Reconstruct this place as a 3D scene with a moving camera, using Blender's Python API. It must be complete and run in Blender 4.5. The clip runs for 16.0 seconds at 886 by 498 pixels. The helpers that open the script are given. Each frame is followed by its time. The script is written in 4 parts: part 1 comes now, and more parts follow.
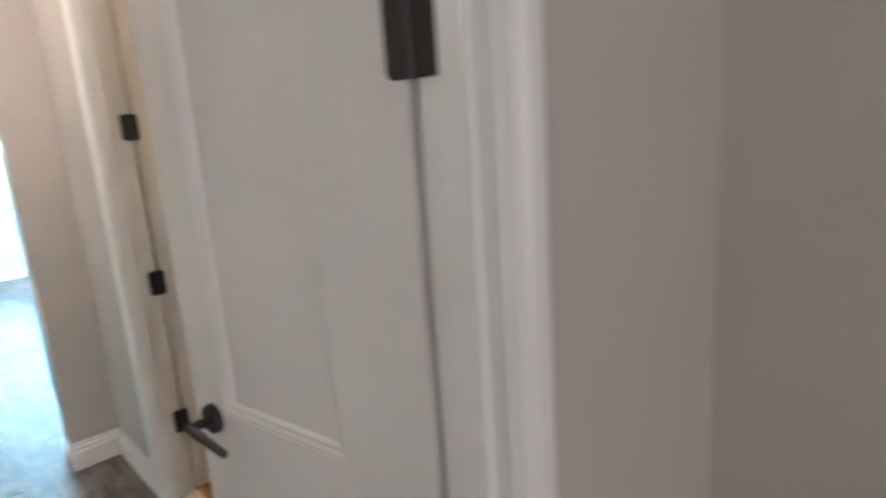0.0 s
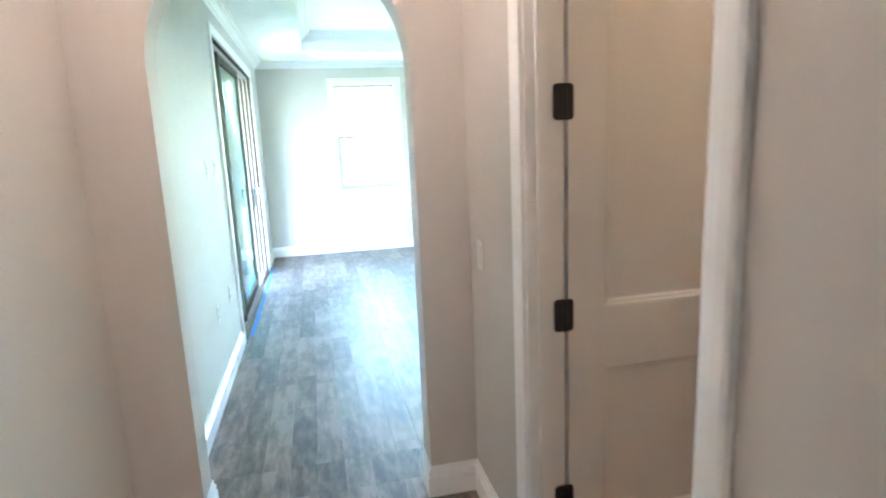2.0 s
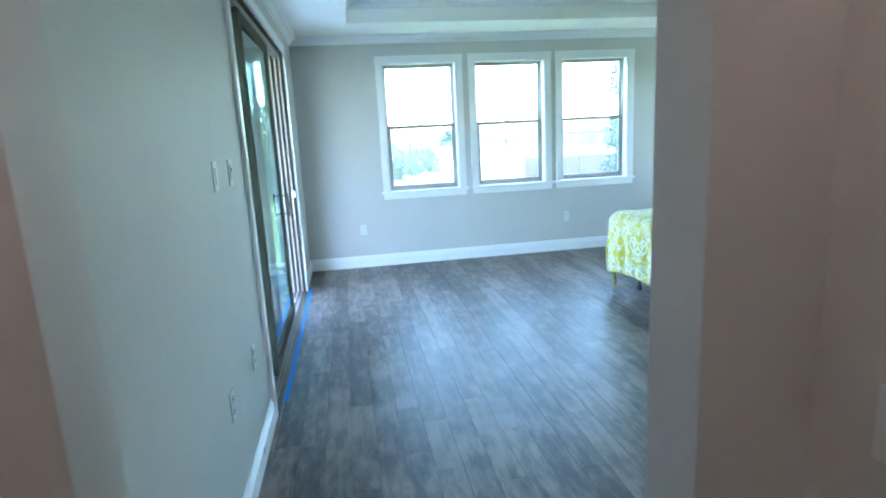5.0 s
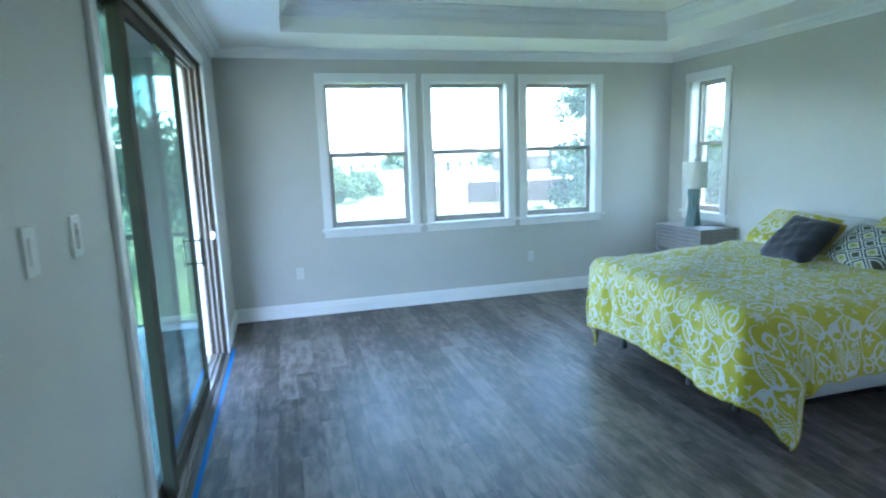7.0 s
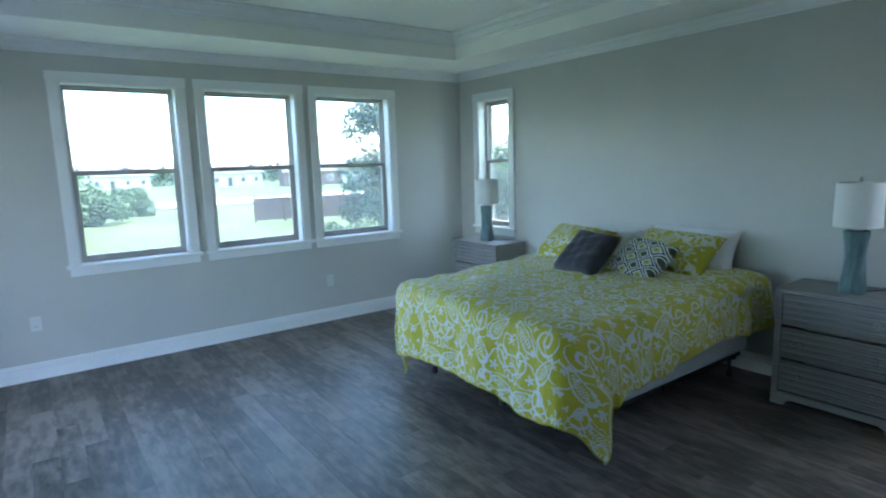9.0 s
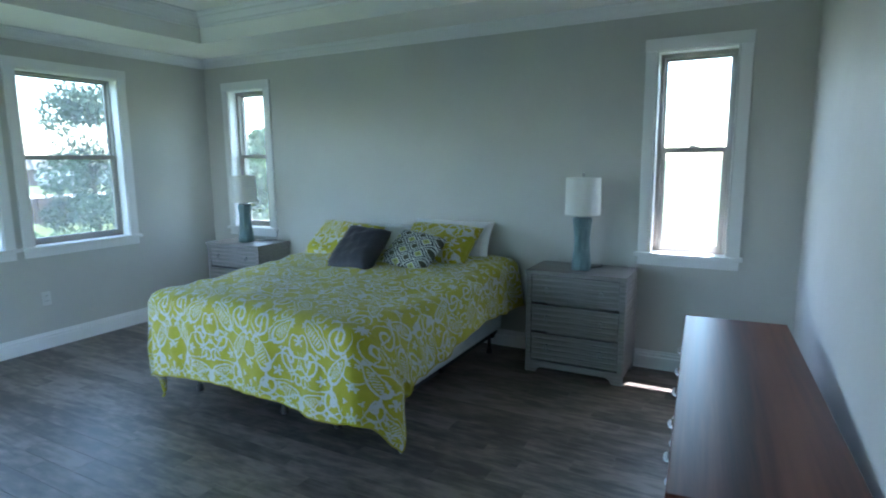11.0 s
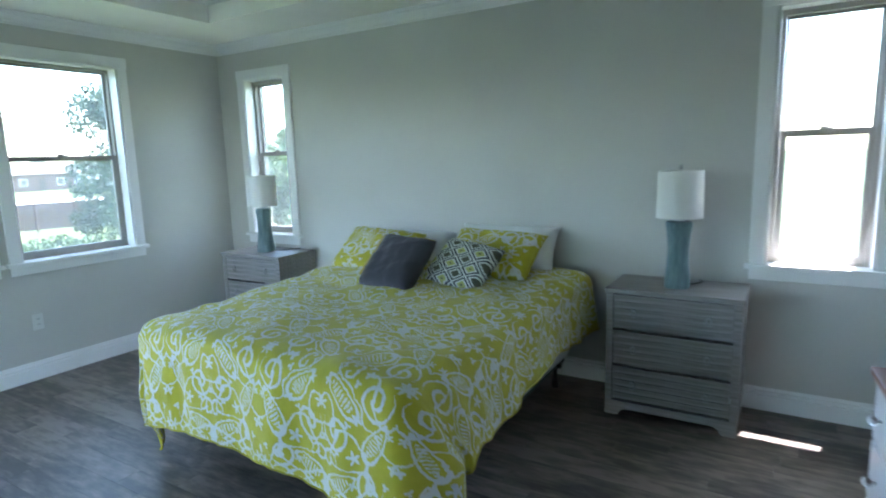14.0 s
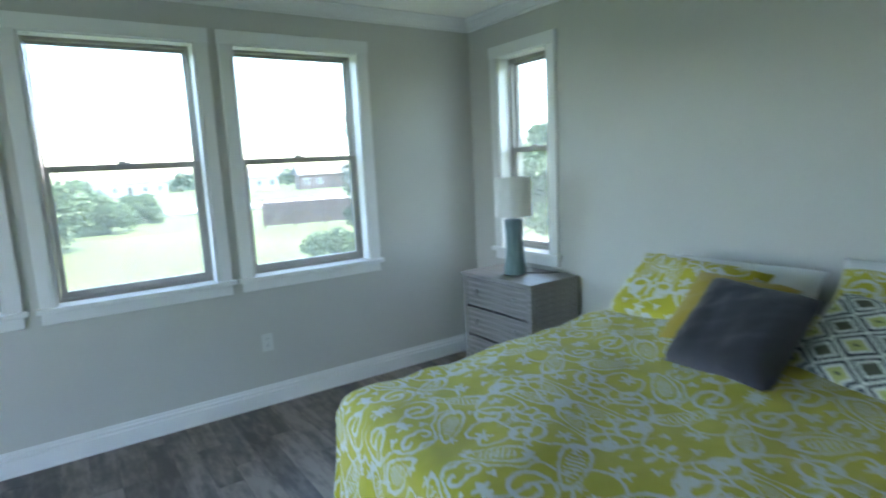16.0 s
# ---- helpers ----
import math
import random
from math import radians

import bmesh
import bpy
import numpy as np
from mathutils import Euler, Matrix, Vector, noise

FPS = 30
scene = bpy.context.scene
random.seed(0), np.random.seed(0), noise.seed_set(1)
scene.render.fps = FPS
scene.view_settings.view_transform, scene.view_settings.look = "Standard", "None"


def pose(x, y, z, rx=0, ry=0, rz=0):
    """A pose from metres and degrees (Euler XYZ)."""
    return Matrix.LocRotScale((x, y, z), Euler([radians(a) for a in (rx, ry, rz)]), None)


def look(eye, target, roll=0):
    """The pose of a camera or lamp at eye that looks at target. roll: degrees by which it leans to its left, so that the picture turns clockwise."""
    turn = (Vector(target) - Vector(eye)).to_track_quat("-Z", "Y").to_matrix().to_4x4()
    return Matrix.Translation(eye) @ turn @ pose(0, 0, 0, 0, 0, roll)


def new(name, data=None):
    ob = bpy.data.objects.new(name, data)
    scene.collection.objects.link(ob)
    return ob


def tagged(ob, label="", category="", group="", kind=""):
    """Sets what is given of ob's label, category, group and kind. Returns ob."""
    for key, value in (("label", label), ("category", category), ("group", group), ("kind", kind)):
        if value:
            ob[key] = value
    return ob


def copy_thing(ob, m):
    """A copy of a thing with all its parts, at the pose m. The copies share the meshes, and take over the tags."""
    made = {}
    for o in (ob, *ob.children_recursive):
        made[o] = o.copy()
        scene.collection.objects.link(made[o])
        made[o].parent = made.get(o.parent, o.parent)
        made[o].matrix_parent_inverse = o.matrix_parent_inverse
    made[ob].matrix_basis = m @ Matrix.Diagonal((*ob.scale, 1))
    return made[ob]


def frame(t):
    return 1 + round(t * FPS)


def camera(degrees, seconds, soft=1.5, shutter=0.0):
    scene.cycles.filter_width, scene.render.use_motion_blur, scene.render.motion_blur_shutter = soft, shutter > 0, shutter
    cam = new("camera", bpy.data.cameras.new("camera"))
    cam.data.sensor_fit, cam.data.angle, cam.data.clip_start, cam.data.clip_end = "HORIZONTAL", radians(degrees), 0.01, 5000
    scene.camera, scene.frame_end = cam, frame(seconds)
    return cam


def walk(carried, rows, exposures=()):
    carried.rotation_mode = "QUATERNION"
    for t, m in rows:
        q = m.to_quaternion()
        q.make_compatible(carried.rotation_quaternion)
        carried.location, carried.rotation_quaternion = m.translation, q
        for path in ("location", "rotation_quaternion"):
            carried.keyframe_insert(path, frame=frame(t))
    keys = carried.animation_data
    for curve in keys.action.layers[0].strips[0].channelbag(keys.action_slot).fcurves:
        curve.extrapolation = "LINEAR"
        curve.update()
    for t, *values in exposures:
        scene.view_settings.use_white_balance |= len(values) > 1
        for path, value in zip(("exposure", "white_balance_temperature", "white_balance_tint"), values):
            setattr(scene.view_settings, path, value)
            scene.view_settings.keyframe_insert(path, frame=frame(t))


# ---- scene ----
cam = camera(76.0, 16.0, soft=1.9, shutter=0.5)
PATH = [
    (0, (-0.063, -0.966, 1.491), (1.299, 0.438, 1.077), -4.0),
    (0.5, (-0.058, -0.715, 1.526), (0.987, 0.938, 1.108), -3.5),
    (1, (-0.065, -0.490, 1.514), (0.745, 1.297, 1.123), -2.8),
    (1.5, (-0.037, -0.254, 1.509), (0.550, 1.619, 1.128), -2.4),
    (2, (-0.028, -0.046, 1.488), (0.392, 1.873, 1.110), -2.5),
    (2.5, (-0.093, 0.254, 1.490), (0.261, 2.185, 1.109), -2.4),
    (3, (-0.120, 0.542, 1.481), (0.202, 2.479, 1.097), -2.2),
    (3.5, (-0.118, 0.759, 1.497), (0.179, 2.699, 1.109), -2.3),
    (4, (-0.157, 0.977, 1.493), (0.133, 2.916, 1.098), -2.2),
    (4.2, (-0.165, 1.041, 1.487), (0.126, 2.979, 1.089), -2.6),
    (6.3, (-0.148, 1.985, 1.548), (0.221, 3.910, 1.153), -2.1),
    (6.5, (-0.147, 2.070, 1.559), (0.259, 3.989, 1.171), -2.0),
    (7, (-0.100, 2.229, 1.559), (0.415, 4.133, 1.229), -1.9),
    (7.5, (-0.067, 2.324, 1.582), (0.608, 4.181, 1.272), -2.0),
    (8, (-0.048, 2.400, 1.588), (0.799, 4.186, 1.284), -2.0),
    (8.5, (-0.031, 2.492, 1.586), (0.996, 4.181, 1.285), -1.9),
    (9, (0.008, 2.608, 1.583), (1.174, 4.205, 1.281), -1.7),
    (9.5, (0.011, 2.696, 1.553), (1.319, 4.179, 1.252), -1.6),
    (10, (-0.041, 2.775, 1.562), (1.447, 4.074, 1.248), -1.5),
    (10.2, (-0.061, 2.792, 1.558), (1.501, 4.001, 1.242), -1.2),
    (12.3, (0.033, 2.859, 1.497), (1.843, 3.648, 1.185), -0.9),
    (12.5, (0.075, 2.884, 1.513), (1.885, 3.673, 1.196), -1.0),
    (13, (0.213, 2.968, 1.522), (1.987, 3.833, 1.198), -1.4),
    (13.5, (0.355, 3.147, 1.528), (2.085, 4.097, 1.207), -1.5),
    (14, (0.565, 3.334, 1.510), (2.252, 4.359, 1.189), -1.7),
    (14.5, (0.804, 3.531, 1.518), (2.383, 4.716, 1.196), -2.0),
    (15, (0.987, 3.772, 1.533), (2.456, 5.090, 1.210), -2.3),
    (15.5, (1.166, 4.045, 1.521), (2.523, 5.480, 1.207), -2.4),
    (16, (1.399, 4.316, 1.511), (2.512, 5.951, 1.212), -2.9),
]
EXPOSURES = [(0, 7.5, 5650, 10), (0.5, 7.7, 5750, 9), (1.0, 7.8, 5800, 11), (1.5, 7.8, 5850, 13), (2.0, 7.55, 5850, 14), (2.5, 7.05, 5650, 15), (3.5, 6.5, 5350, 15), (4.2, 6.3, 5300, 14), (6.3, 5.8, 5300, 14), (7.5, 5.4, 5350, 16), (9, 4.93, 5450, 18), (10, 4.78, 5500, 18), (12.5, 5.28, 5620, 19), (14, 5.28, 5820, 20), (16, 5.05, 6000, 20)]
walk(cam, [(t, look(eye, target, roll)) for t, eye, target, roll in PATH], EXPOSURES)

# ---- daylight ----
SUN_TO = Vector((0.335, -0.085, 0.93)).normalized()
world = bpy.data.worlds.new("world")
scene.world = world
world.use_nodes = True
sky = world.node_tree.nodes.new("ShaderNodeTexSky")
sky.sky_type, sky.sun_disc = "NISHITA", False
sky.sun_elevation = math.asin(SUN_TO.z)
sky.sun_rotation = math.atan2(SUN_TO.x, SUN_TO.y)
sky.altitude, sky.dust_density = 20, 1.5
background = world.node_tree.nodes["Background"]
background.inputs["Strength"].default_value = 0.15
world.node_tree.links.new(sky.outputs[0], background.inputs["Color"])
sun = new("sun", bpy.data.lights.new("sun", "SUN"))
sun.data.energy, sun.data.angle, sun.data.color = 1.4, radians(0.5), (1.0, 0.95, 0.87)
sun.matrix_world = look(SUN_TO * 60, (0, 0, 0))
# added fill lamp in the room behind the start of the walk; no window there
entry_light = new("entry_fill_light", bpy.data.lights.new("entry_fill_light", "AREA"))
entry_light.data.shape, entry_light.data.size, entry_light.data.size_y = "RECTANGLE", 2.0, 1.9
entry_light.data.energy, entry_light.data.color = 0.21, (1.0, 0.85, 0.76)
entry_light.matrix_world = look((-0.1, -4.95, 1.5), (-0.1, 2.0, 1.4))
# second added fill lamp, from the left side of the same room
side_light = new("side_fill_light", bpy.data.lights.new("side_fill_light", "AREA"))
side_light.data.shape, side_light.data.size, side_light.data.size_y = "RECTANGLE", 0.9, 1.5
side_light.data.energy, side_light.data.color = 0.055, (1.0, 0.87, 0.76)
side_light.matrix_world = look((-1.17, -1.15, 1.5), (0.6, -0.35, 1.35))


# ---- materials ----
def material(name, color, rough=0.5, metal=0.0):
    m = bpy.data.materials.new(name)
    m.use_nodes = True
    b = m.node_tree.nodes["Principled BSDF"]
    b.inputs["Base Color"].default_value = (*color, 1)
    b.inputs["Roughness"].default_value = rough
    b.inputs["Metallic"].default_value = metal
    return m


class Nodes:
    """Short hand for wiring a material's nodes."""

    def __init__(self, m):
        self.tree, self.shader = m.node_tree, m.node_tree.nodes["Principled BSDF"]

    def add(self, kind, **inputs):
        node = self.tree.nodes.new(kind)
        for key, value in inputs.items():
            self.put(node, key.replace("_", " "), value)
        return node

    def put(self, node, key, value):
        socket = node.inputs[int(key[1:])] if key[0] == "i" and key[1:].isdigit() else node.inputs[key]
        if isinstance(value, bpy.types.NodeSocket):
            self.tree.links.new(value, socket)
        else:
            socket.default_value = value

    def coords(self, which="Object"):
        return self.add("ShaderNodeTexCoord").outputs[which]

    def scaled(self, vector, scale, location=(0, 0, 0)):
        return self.add("ShaderNodeMapping", Vector=vector, Scale=scale, Location=location).outputs[0]

    def noise(self, vector, scale, detail=3.0, rough=0.55):
        return self.add("ShaderNodeTexNoise", Vector=vector, Scale=scale, Detail=detail, Roughness=rough).outputs["Fac"]

    def math(self, op, a, b=0.5, c=0.5):
        node = self.tree.nodes.new("ShaderNodeMath")
        node.operation = op
        for i, value in enumerate((a, b, c)):
            self.put(node, "i%d" % i, value)
        return node.outputs[0]

    def ramp(self, fac, stops):
        node = self.add("ShaderNodeValToRGB", Fac=fac)
        while len(node.color_ramp.elements) < len(stops):
            node.color_ramp.elements.new(0.5)
        for e, (p, c) in zip(node.color_ramp.elements, stops):
            e.position, e.color = p, (*c, 1) if len(c) == 3 else c
        return node.outputs[0]

    def mix(self, fac, a, b):
        node = self.tree.nodes.new("ShaderNodeMix")
        node.data_type = "RGBA"
        for i, value in ((0, fac), (6, a), (7, b)):
            if isinstance(value, bpy.types.NodeSocket):
                self.tree.links.new(value, node.inputs[i])
            else:
                node.inputs[i].default_value = (*value, 1) if isinstance(value, tuple) and len(value) == 3 else value
        return node.outputs[2]

    def bump(self, height, strength=0.2, distance=0.01):
        node = self.add("ShaderNodeBump", Height=height, Strength=strength, Distance=distance)
        self.put(self.shader, "Normal", node.outputs[0])


def paint(name, color, rough=0.6, grain=220.0, strength=0.12, drift=0.05):
    m = material(name, color, rough)
    n = Nodes(m)
    p = n.coords()
    large = n.noise(p, 1.1, 3)
    lo, hi = tuple(c * (1 - drift) for c in color), tuple(min(1, c * (1 + drift)) for c in color)
    n.put(n.shader, "Base Color", n.ramp(large, [(0.3, lo), (0.7, hi)]))
    n.put(n.shader, "Roughness", n.math("MULTIPLY_ADD", n.noise(p, 6, 2), 0.2, rough - 0.1))
    n.bump(n.noise(p, grain, 2), strength, 0.002)
    return m


def glass_material(name, tint, mirror=0.5, haze=0.0):
    m = material(name, tint, 0.0)
    n = Nodes(m)
    clear = n.add("ShaderNodeBsdfTransparent", Color=(*tint, 1))
    gloss = n.add("ShaderNodeBsdfGlossy", Roughness=0.0, Color=(1, 1, 1, 1))
    blend = n.tree.nodes.new("ShaderNodeMixShader")
    facing = n.add("ShaderNodeLayerWeight", Blend=0.5).outputs["Facing"]
    n.tree.links.new(n.math("MULTIPLY_ADD", n.math("POWER", facing, 4.0), mirror, 0.02), blend.inputs[0])
    # pale translucent share imitates glare veiling the bright view; the panes are clean
    glare = n.add("ShaderNodeBsdfTranslucent", Color=(0.86, 0.87, 0.80, 1))
    hazy = n.tree.nodes.new("ShaderNodeMixShader")
    n.tree.links.new(n.math("MULTIPLY", n.math("MULTIPLY_ADD", n.noise(n.coords(), 5.0, 4), 0.6, 0.7), haze), hazy.inputs[0])
    n.tree.links.new(clear.outputs[0], hazy.inputs[1])
    n.tree.links.new(glare.outputs[0], hazy.inputs[2])
    n.tree.links.new(hazy.outputs[0], blend.inputs[1])
    n.tree.links.new(gloss.outputs[0], blend.inputs[2])
    n.tree.links.new(blend.outputs[0], n.tree.nodes["Material Output"].inputs["Surface"])
    return m


WALL = paint("wall_paint", (0.57, 0.56, 0.52), 0.62)
HALL = paint("hall_paint", (0.56, 0.53, 0.49), 0.62)
CEIL = paint("ceiling_paint", (0.91, 0.90, 0.85), 0.8, 90, 0.25)
TRIM = paint("trim_paint", (0.84, 0.84, 0.83), 0.32, 60, 0.03, 0.02)
DOORP = paint("door_paint", (0.78, 0.76, 0.73), 0.35, 80, 0.05, 0.02)
FRAME = paint("window_vinyl", (0.36, 0.34, 0.31), 0.4, 90, 0.05)
SLIDE = paint("slider_aluminium", (0.115, 0.105, 0.085), 0.35, 90, 0.04)
STILE = paint("olive_aluminium", (0.082, 0.068, 0.047), 0.8, 90, 0.04)
STILE.node_tree.nodes["Principled BSDF"].inputs["Specular IOR Level"].default_value = 0.15
FIN = paint("tan_aluminium", (0.27, 0.235, 0.20), 0.45, 90, 0.04)
PLATE = material("plate_plastic", (0.68, 0.68, 0.65), 0.35)
BLACK = paint("black_hardware", (0.015, 0.014, 0.014), 0.42, 120, 0.1)
STEEL = material("brushed_steel", (0.6, 0.6, 0.6), 0.3, 1.0)
PEWTER = material("pewter_pull", (0.35, 0.34, 0.33), 0.35, 1.0)
GLASS = glass_material("window_glass", (0.56, 0.59, 0.54), 0.5, 0.022)
DOORGLASS = glass_material("tinted_glass", (0.42, 0.53, 0.50), 0.75, 0.006)
CRYSTAL = material("clear_acrylic", (0.95, 0.97, 0.98), 0.03)
CRYSTAL.node_tree.nodes["Principled BSDF"].inputs["Transmission Weight"].default_value = 1.0
TAPE = paint("blue_tape", (0.01, 0.20, 0.62), 0.55, 300, 0.2)
LAMPW = material("bulb_white", (0.9, 0.9, 0.85), 0.4)


def plank_material(name, dark, pale, spread=0.32):
    m = material(name, dark, 0.42)
    n = Nodes(m)
    rnd = n.add("ShaderNodeObjectInfo").outputs["Random"]
    pos = n.add("ShaderNodeNewGeometry").outputs["Position"]
    offset = n.add("ShaderNodeCombineXYZ", X=n.math("MULTIPLY", rnd, 37.0), Y=n.math("MULTIPLY", rnd, 91.0)).outputs[0]
    shift = n.tree.nodes.new("ShaderNodeVectorMath")
    n.tree.links.new(pos, shift.inputs[0]), n.tree.links.new(offset, shift.inputs[1])
    p = shift.outputs[0]
    streak = n.noise(n.scaled(p, (30, 2.6, 1)), 1.0, 5, 0.6)
    blotch = n.noise(n.scaled(p, (17, 5.0, 1)), 1.0, 4, 0.6)
    cloud = n.noise(pos, 2.2, 3)
    fine = n.noise(n.scaled(p, (190, 11, 1)), 1.0, 3)
    tone = n.math("ADD", n.math("MULTIPLY", streak, 0.22), n.math("MULTIPLY", blotch, 0.55))
    tone = n.math("ADD", tone, n.math("MULTIPLY", cloud, 0.23))
    tone = n.math("ADD", tone, n.math("MULTIPLY_ADD", rnd, spread * 0.4, -spread * 0.2))
    col = n.ramp(tone, [(0.405, dark), (0.5, tuple((a + b) / 2.15 for a, b in zip(dark, pale))), (0.595, pale)])
    n.put(n.shader, "Base Color", n.mix(n.math("MULTIPLY", fine, 0.22), col, tuple(c * 0.6 for c in dark)))
    n.put(n.shader, "Roughness", n.math("MULTIPLY_ADD", blotch, 0.22, 0.30))
    n.bump(n.math("ADD", n.math("MULTIPLY", streak, 0.6), n.math("MULTIPLY", fine, 0.5)), 0.1, 0.002)
    return m


PLANK = plank_material("vinyl_plank", (0.076, 0.061, 0.053), (0.275, 0.227, 0.192), 0.32)
GROUT = material("floor_joint", (0.05, 0.04, 0.034), 0.7)


def wood_material(name, stops, stretch, rough=0.3, bump=0.08):
    m = material(name, stops[0][1], rough)
    n = Nodes(m)
    p = n.coords()
    grain = n.noise(n.scaled(p, stretch), 1.0, 6, 0.6)
    n.put(n.shader, "Base Color", n.ramp(grain, stops))
    n.put(n.shader, "Roughness", n.math("MULTIPLY_ADD", grain, 0.2, rough - 0.08))
    n.bump(grain, bump, 0.003)
    return m


WALNUT = wood_material("walnut_top", [(0.36, (0.050, 0.013, 0.009)), (0.47, (0.105, 0.028, 0.018)), (0.56, (0.165, 0.05, 0.029)), (0.66, (0.20, 0.068, 0.04))], (0.4, 11, 1), 0.34, 0.004)
WALNUT.node_tree.nodes["Principled BSDF"].inputs["Specular IOR Level"].default_value = 0.3
GREYWOOD = wood_material("weathered_grey_wood", [(0.3, (0.165, 0.148, 0.138)), (0.55, (0.28, 0.258, 0.242)), (0.8, (0.37, 0.348, 0.33))], (60, 3, 60), 0.42, 0.1)
WHITEWOOD = paint("white_lacquer", (0.74, 0.74, 0.74), 0.22, 60, 0.02, 0.02)


def fabric(name, color, rough=0.85, weave=900.0, strength=0.25):
    m = material(name, color, rough)
    n = Nodes(m)
    p = n.coords("UV")
    large = n.noise(p, 3, 3)
    n.put(n.shader, "Base Color", n.ramp(large, [(0.3, tuple(c * 0.9 for c in color)), (0.7, tuple(min(1, c * 1.06) for c in color))]))
    n.bump(n.math("ADD", n.noise(p, weave, 2), n.math("MULTIPLY", n.noise(p, 28, 3), 2.0)), strength, 0.003)
    n.put(n.shader, "Sheen Weight", 0.25)
    return m


def ikat_material(name, half_u=0.40, half_v=0.30):
    """Chartreuse cotton printed with white mirrored scrolls, ladders and blots; UV in metres."""
    m = material(name, (0.55, 0.5, 0.05), 0.8)
    n = Nodes(m)
    warp = n.add("ShaderNodeTexNoise", Vector=n.coords("UV"), Scale=70.0, Detail=2.0)
    moved = n.tree.nodes.new("ShaderNodeVectorMath")
    moved.operation = "MULTIPLY_ADD"
    n.tree.links.new(warp.outputs["Color"], moved.inputs[0])
    moved.inputs[1].default_value = (0.016, 0.010, 0)
    n.tree.links.new(n.scaled(n.coords("UV"), (0.83, 0.83, 1)), moved.inputs[2])
    uv = n.add("ShaderNodeSeparateXYZ", Vector=moved.outputs[0])
    u = n.math("PINGPONG", n.math("ADD", uv.outputs[0], 8.0), half_u)
    v = n.math("PINGPONG", n.math("ADD", uv.outputs[1], 6.02), half_v)

    def polar(cu, cv):
        du, dv = n.math("SUBTRACT", u, cu), n.math("SUBTRACT", v, cv)
        return du, dv, n.math("SQRT", n.math("ADD", n.math("MULTIPLY", du, du), n.math("MULTIPLY", dv, dv)))

    def spiral(cu, cv, radius, turns, hand):
        du, dv, r = polar(cu, cv)
        turned = n.math("MULTIPLY", n.math("ARCTAN2", dv, du), hand / (2 * math.pi))
        f = n.math("FRACT", n.math("ADD", turned, n.math("MULTIPLY", r, turns / radius)))
        line = n.math("LESS_THAN", n.math("ABSOLUTE", n.math("SUBTRACT", f, 0.5)), 0.155)
        return n.math("MULTIPLY", line, n.math("LESS_THAN", r, radius))

    def ladder(cu, cv, a, b, angle):
        du, dv, _ = polar(cu, cv)
        c, k = math.cos(radians(angle)), math.sin(radians(angle))
        x = n.math("ADD", n.math("MULTIPLY", du, c), n.math("MULTIPLY", dv, k))
        y = n.math("SUBTRACT", n.math("MULTIPLY", dv, c), n.math("MULTIPLY", du, k))
        wide = n.math("MULTIPLY_ADD", x, 0.45 * b / a, b)
        qx, qy = n.math("MULTIPLY", x, 1 / a), n.math("DIVIDE", y, wide)
        e = n.math("SQRT", n.math("ADD", n.math("MULTIPLY", qx, qx), n.math("MULTIPLY", qy, qy)))
        ring = n.math("MULTIPLY", n.math("GREATER_THAN", e, 0.80), n.math("LESS_THAN", e, 1.0))
        rungs = n.math("MULTIPLY", n.math("GREATER_THAN", n.math("SINE", n.math("MULTIPLY", x, 480.0)), 0.1), n.math("LESS_THAN", e, 0.60))
        return n.math("MAXIMUM", ring, rungs)

    def blot(cu, cv, size, lobes):
        du, dv, r = polar(cu, cv)
        edge = n.math("MULTIPLY_ADD", n.math("SINE", n.math("MULTIPLY", n.math("ARCTAN2", dv, du), lobes)), size * 0.42, size * 0.8)
        return n.math("LESS_THAN", r, edge)

    shapes = [spiral(0.075, 0.07, 0.062, 1.7, 1), spiral(0.205, 0.235, 0.062, 1.7, -1), spiral(0.345, 0.105, 0.058, 1.6, 1), spiral(0.305, 0.275, 0.04, 1.2, -1), spiral(0.02, 0.20, 0.042, 1.3, 1)]
    shapes += [ladder(0.205, 0.075, 0.088, 0.034, 32), ladder(0.095, 0.205, 0.085, 0.033, -48), ladder(0.365, 0.225, 0.075, 0.03, 68)]
    shapes += [blot(0.145, 0.145, 0.017, 4), blot(0.275, 0.165, 0.022, 5), blot(0.0, 0.125, 0.02, 4), blot(0.40, 0.02, 0.02, 5), blot(0.27, 0.01, 0.017, 4), blot(0.13, 0.30, 0.022, 6), blot(0.40, 0.30, 0.02, 4), blot(0.01, 0.005, 0.02, 6), blot(0.24, 0.30, 0.014, 4)]
    shapes += [blot(0.045, 0.15, 0.012, 3), blot(0.165, 0.02, 0.013, 5), blot(0.33, 0.04, 0.012, 3), blot(0.36, 0.17, 0.013, 4), blot(0.175, 0.185, 0.011, 3), blot(0.06, 0.265, 0.013, 4), blot(0.27, 0.235, 0.012, 3), blot(0.25, 0.11, 0.011, 4)]
    fold = n.add("ShaderNodeCombineXYZ", X=u, Y=v).outputs[0]
    lines = n.math("LESS_THAN", n.math("ABSOLUTE", n.math("SUBTRACT", n.noise(fold, 8.0, 0.4), 0.5)), 0.016)
    white = lines
    for shape in shapes:
        white = n.math("MAXIMUM", white, shape)
    ground = n.ramp(n.noise(n.coords("UV"), 14, 4), [(0.3, (0.42, 0.375, 0.010)), (0.7, (0.52, 0.465, 0.022))])
    n.put(n.shader, "Base Color", n.mix(white, ground, (0.62, 0.63, 0.60)))
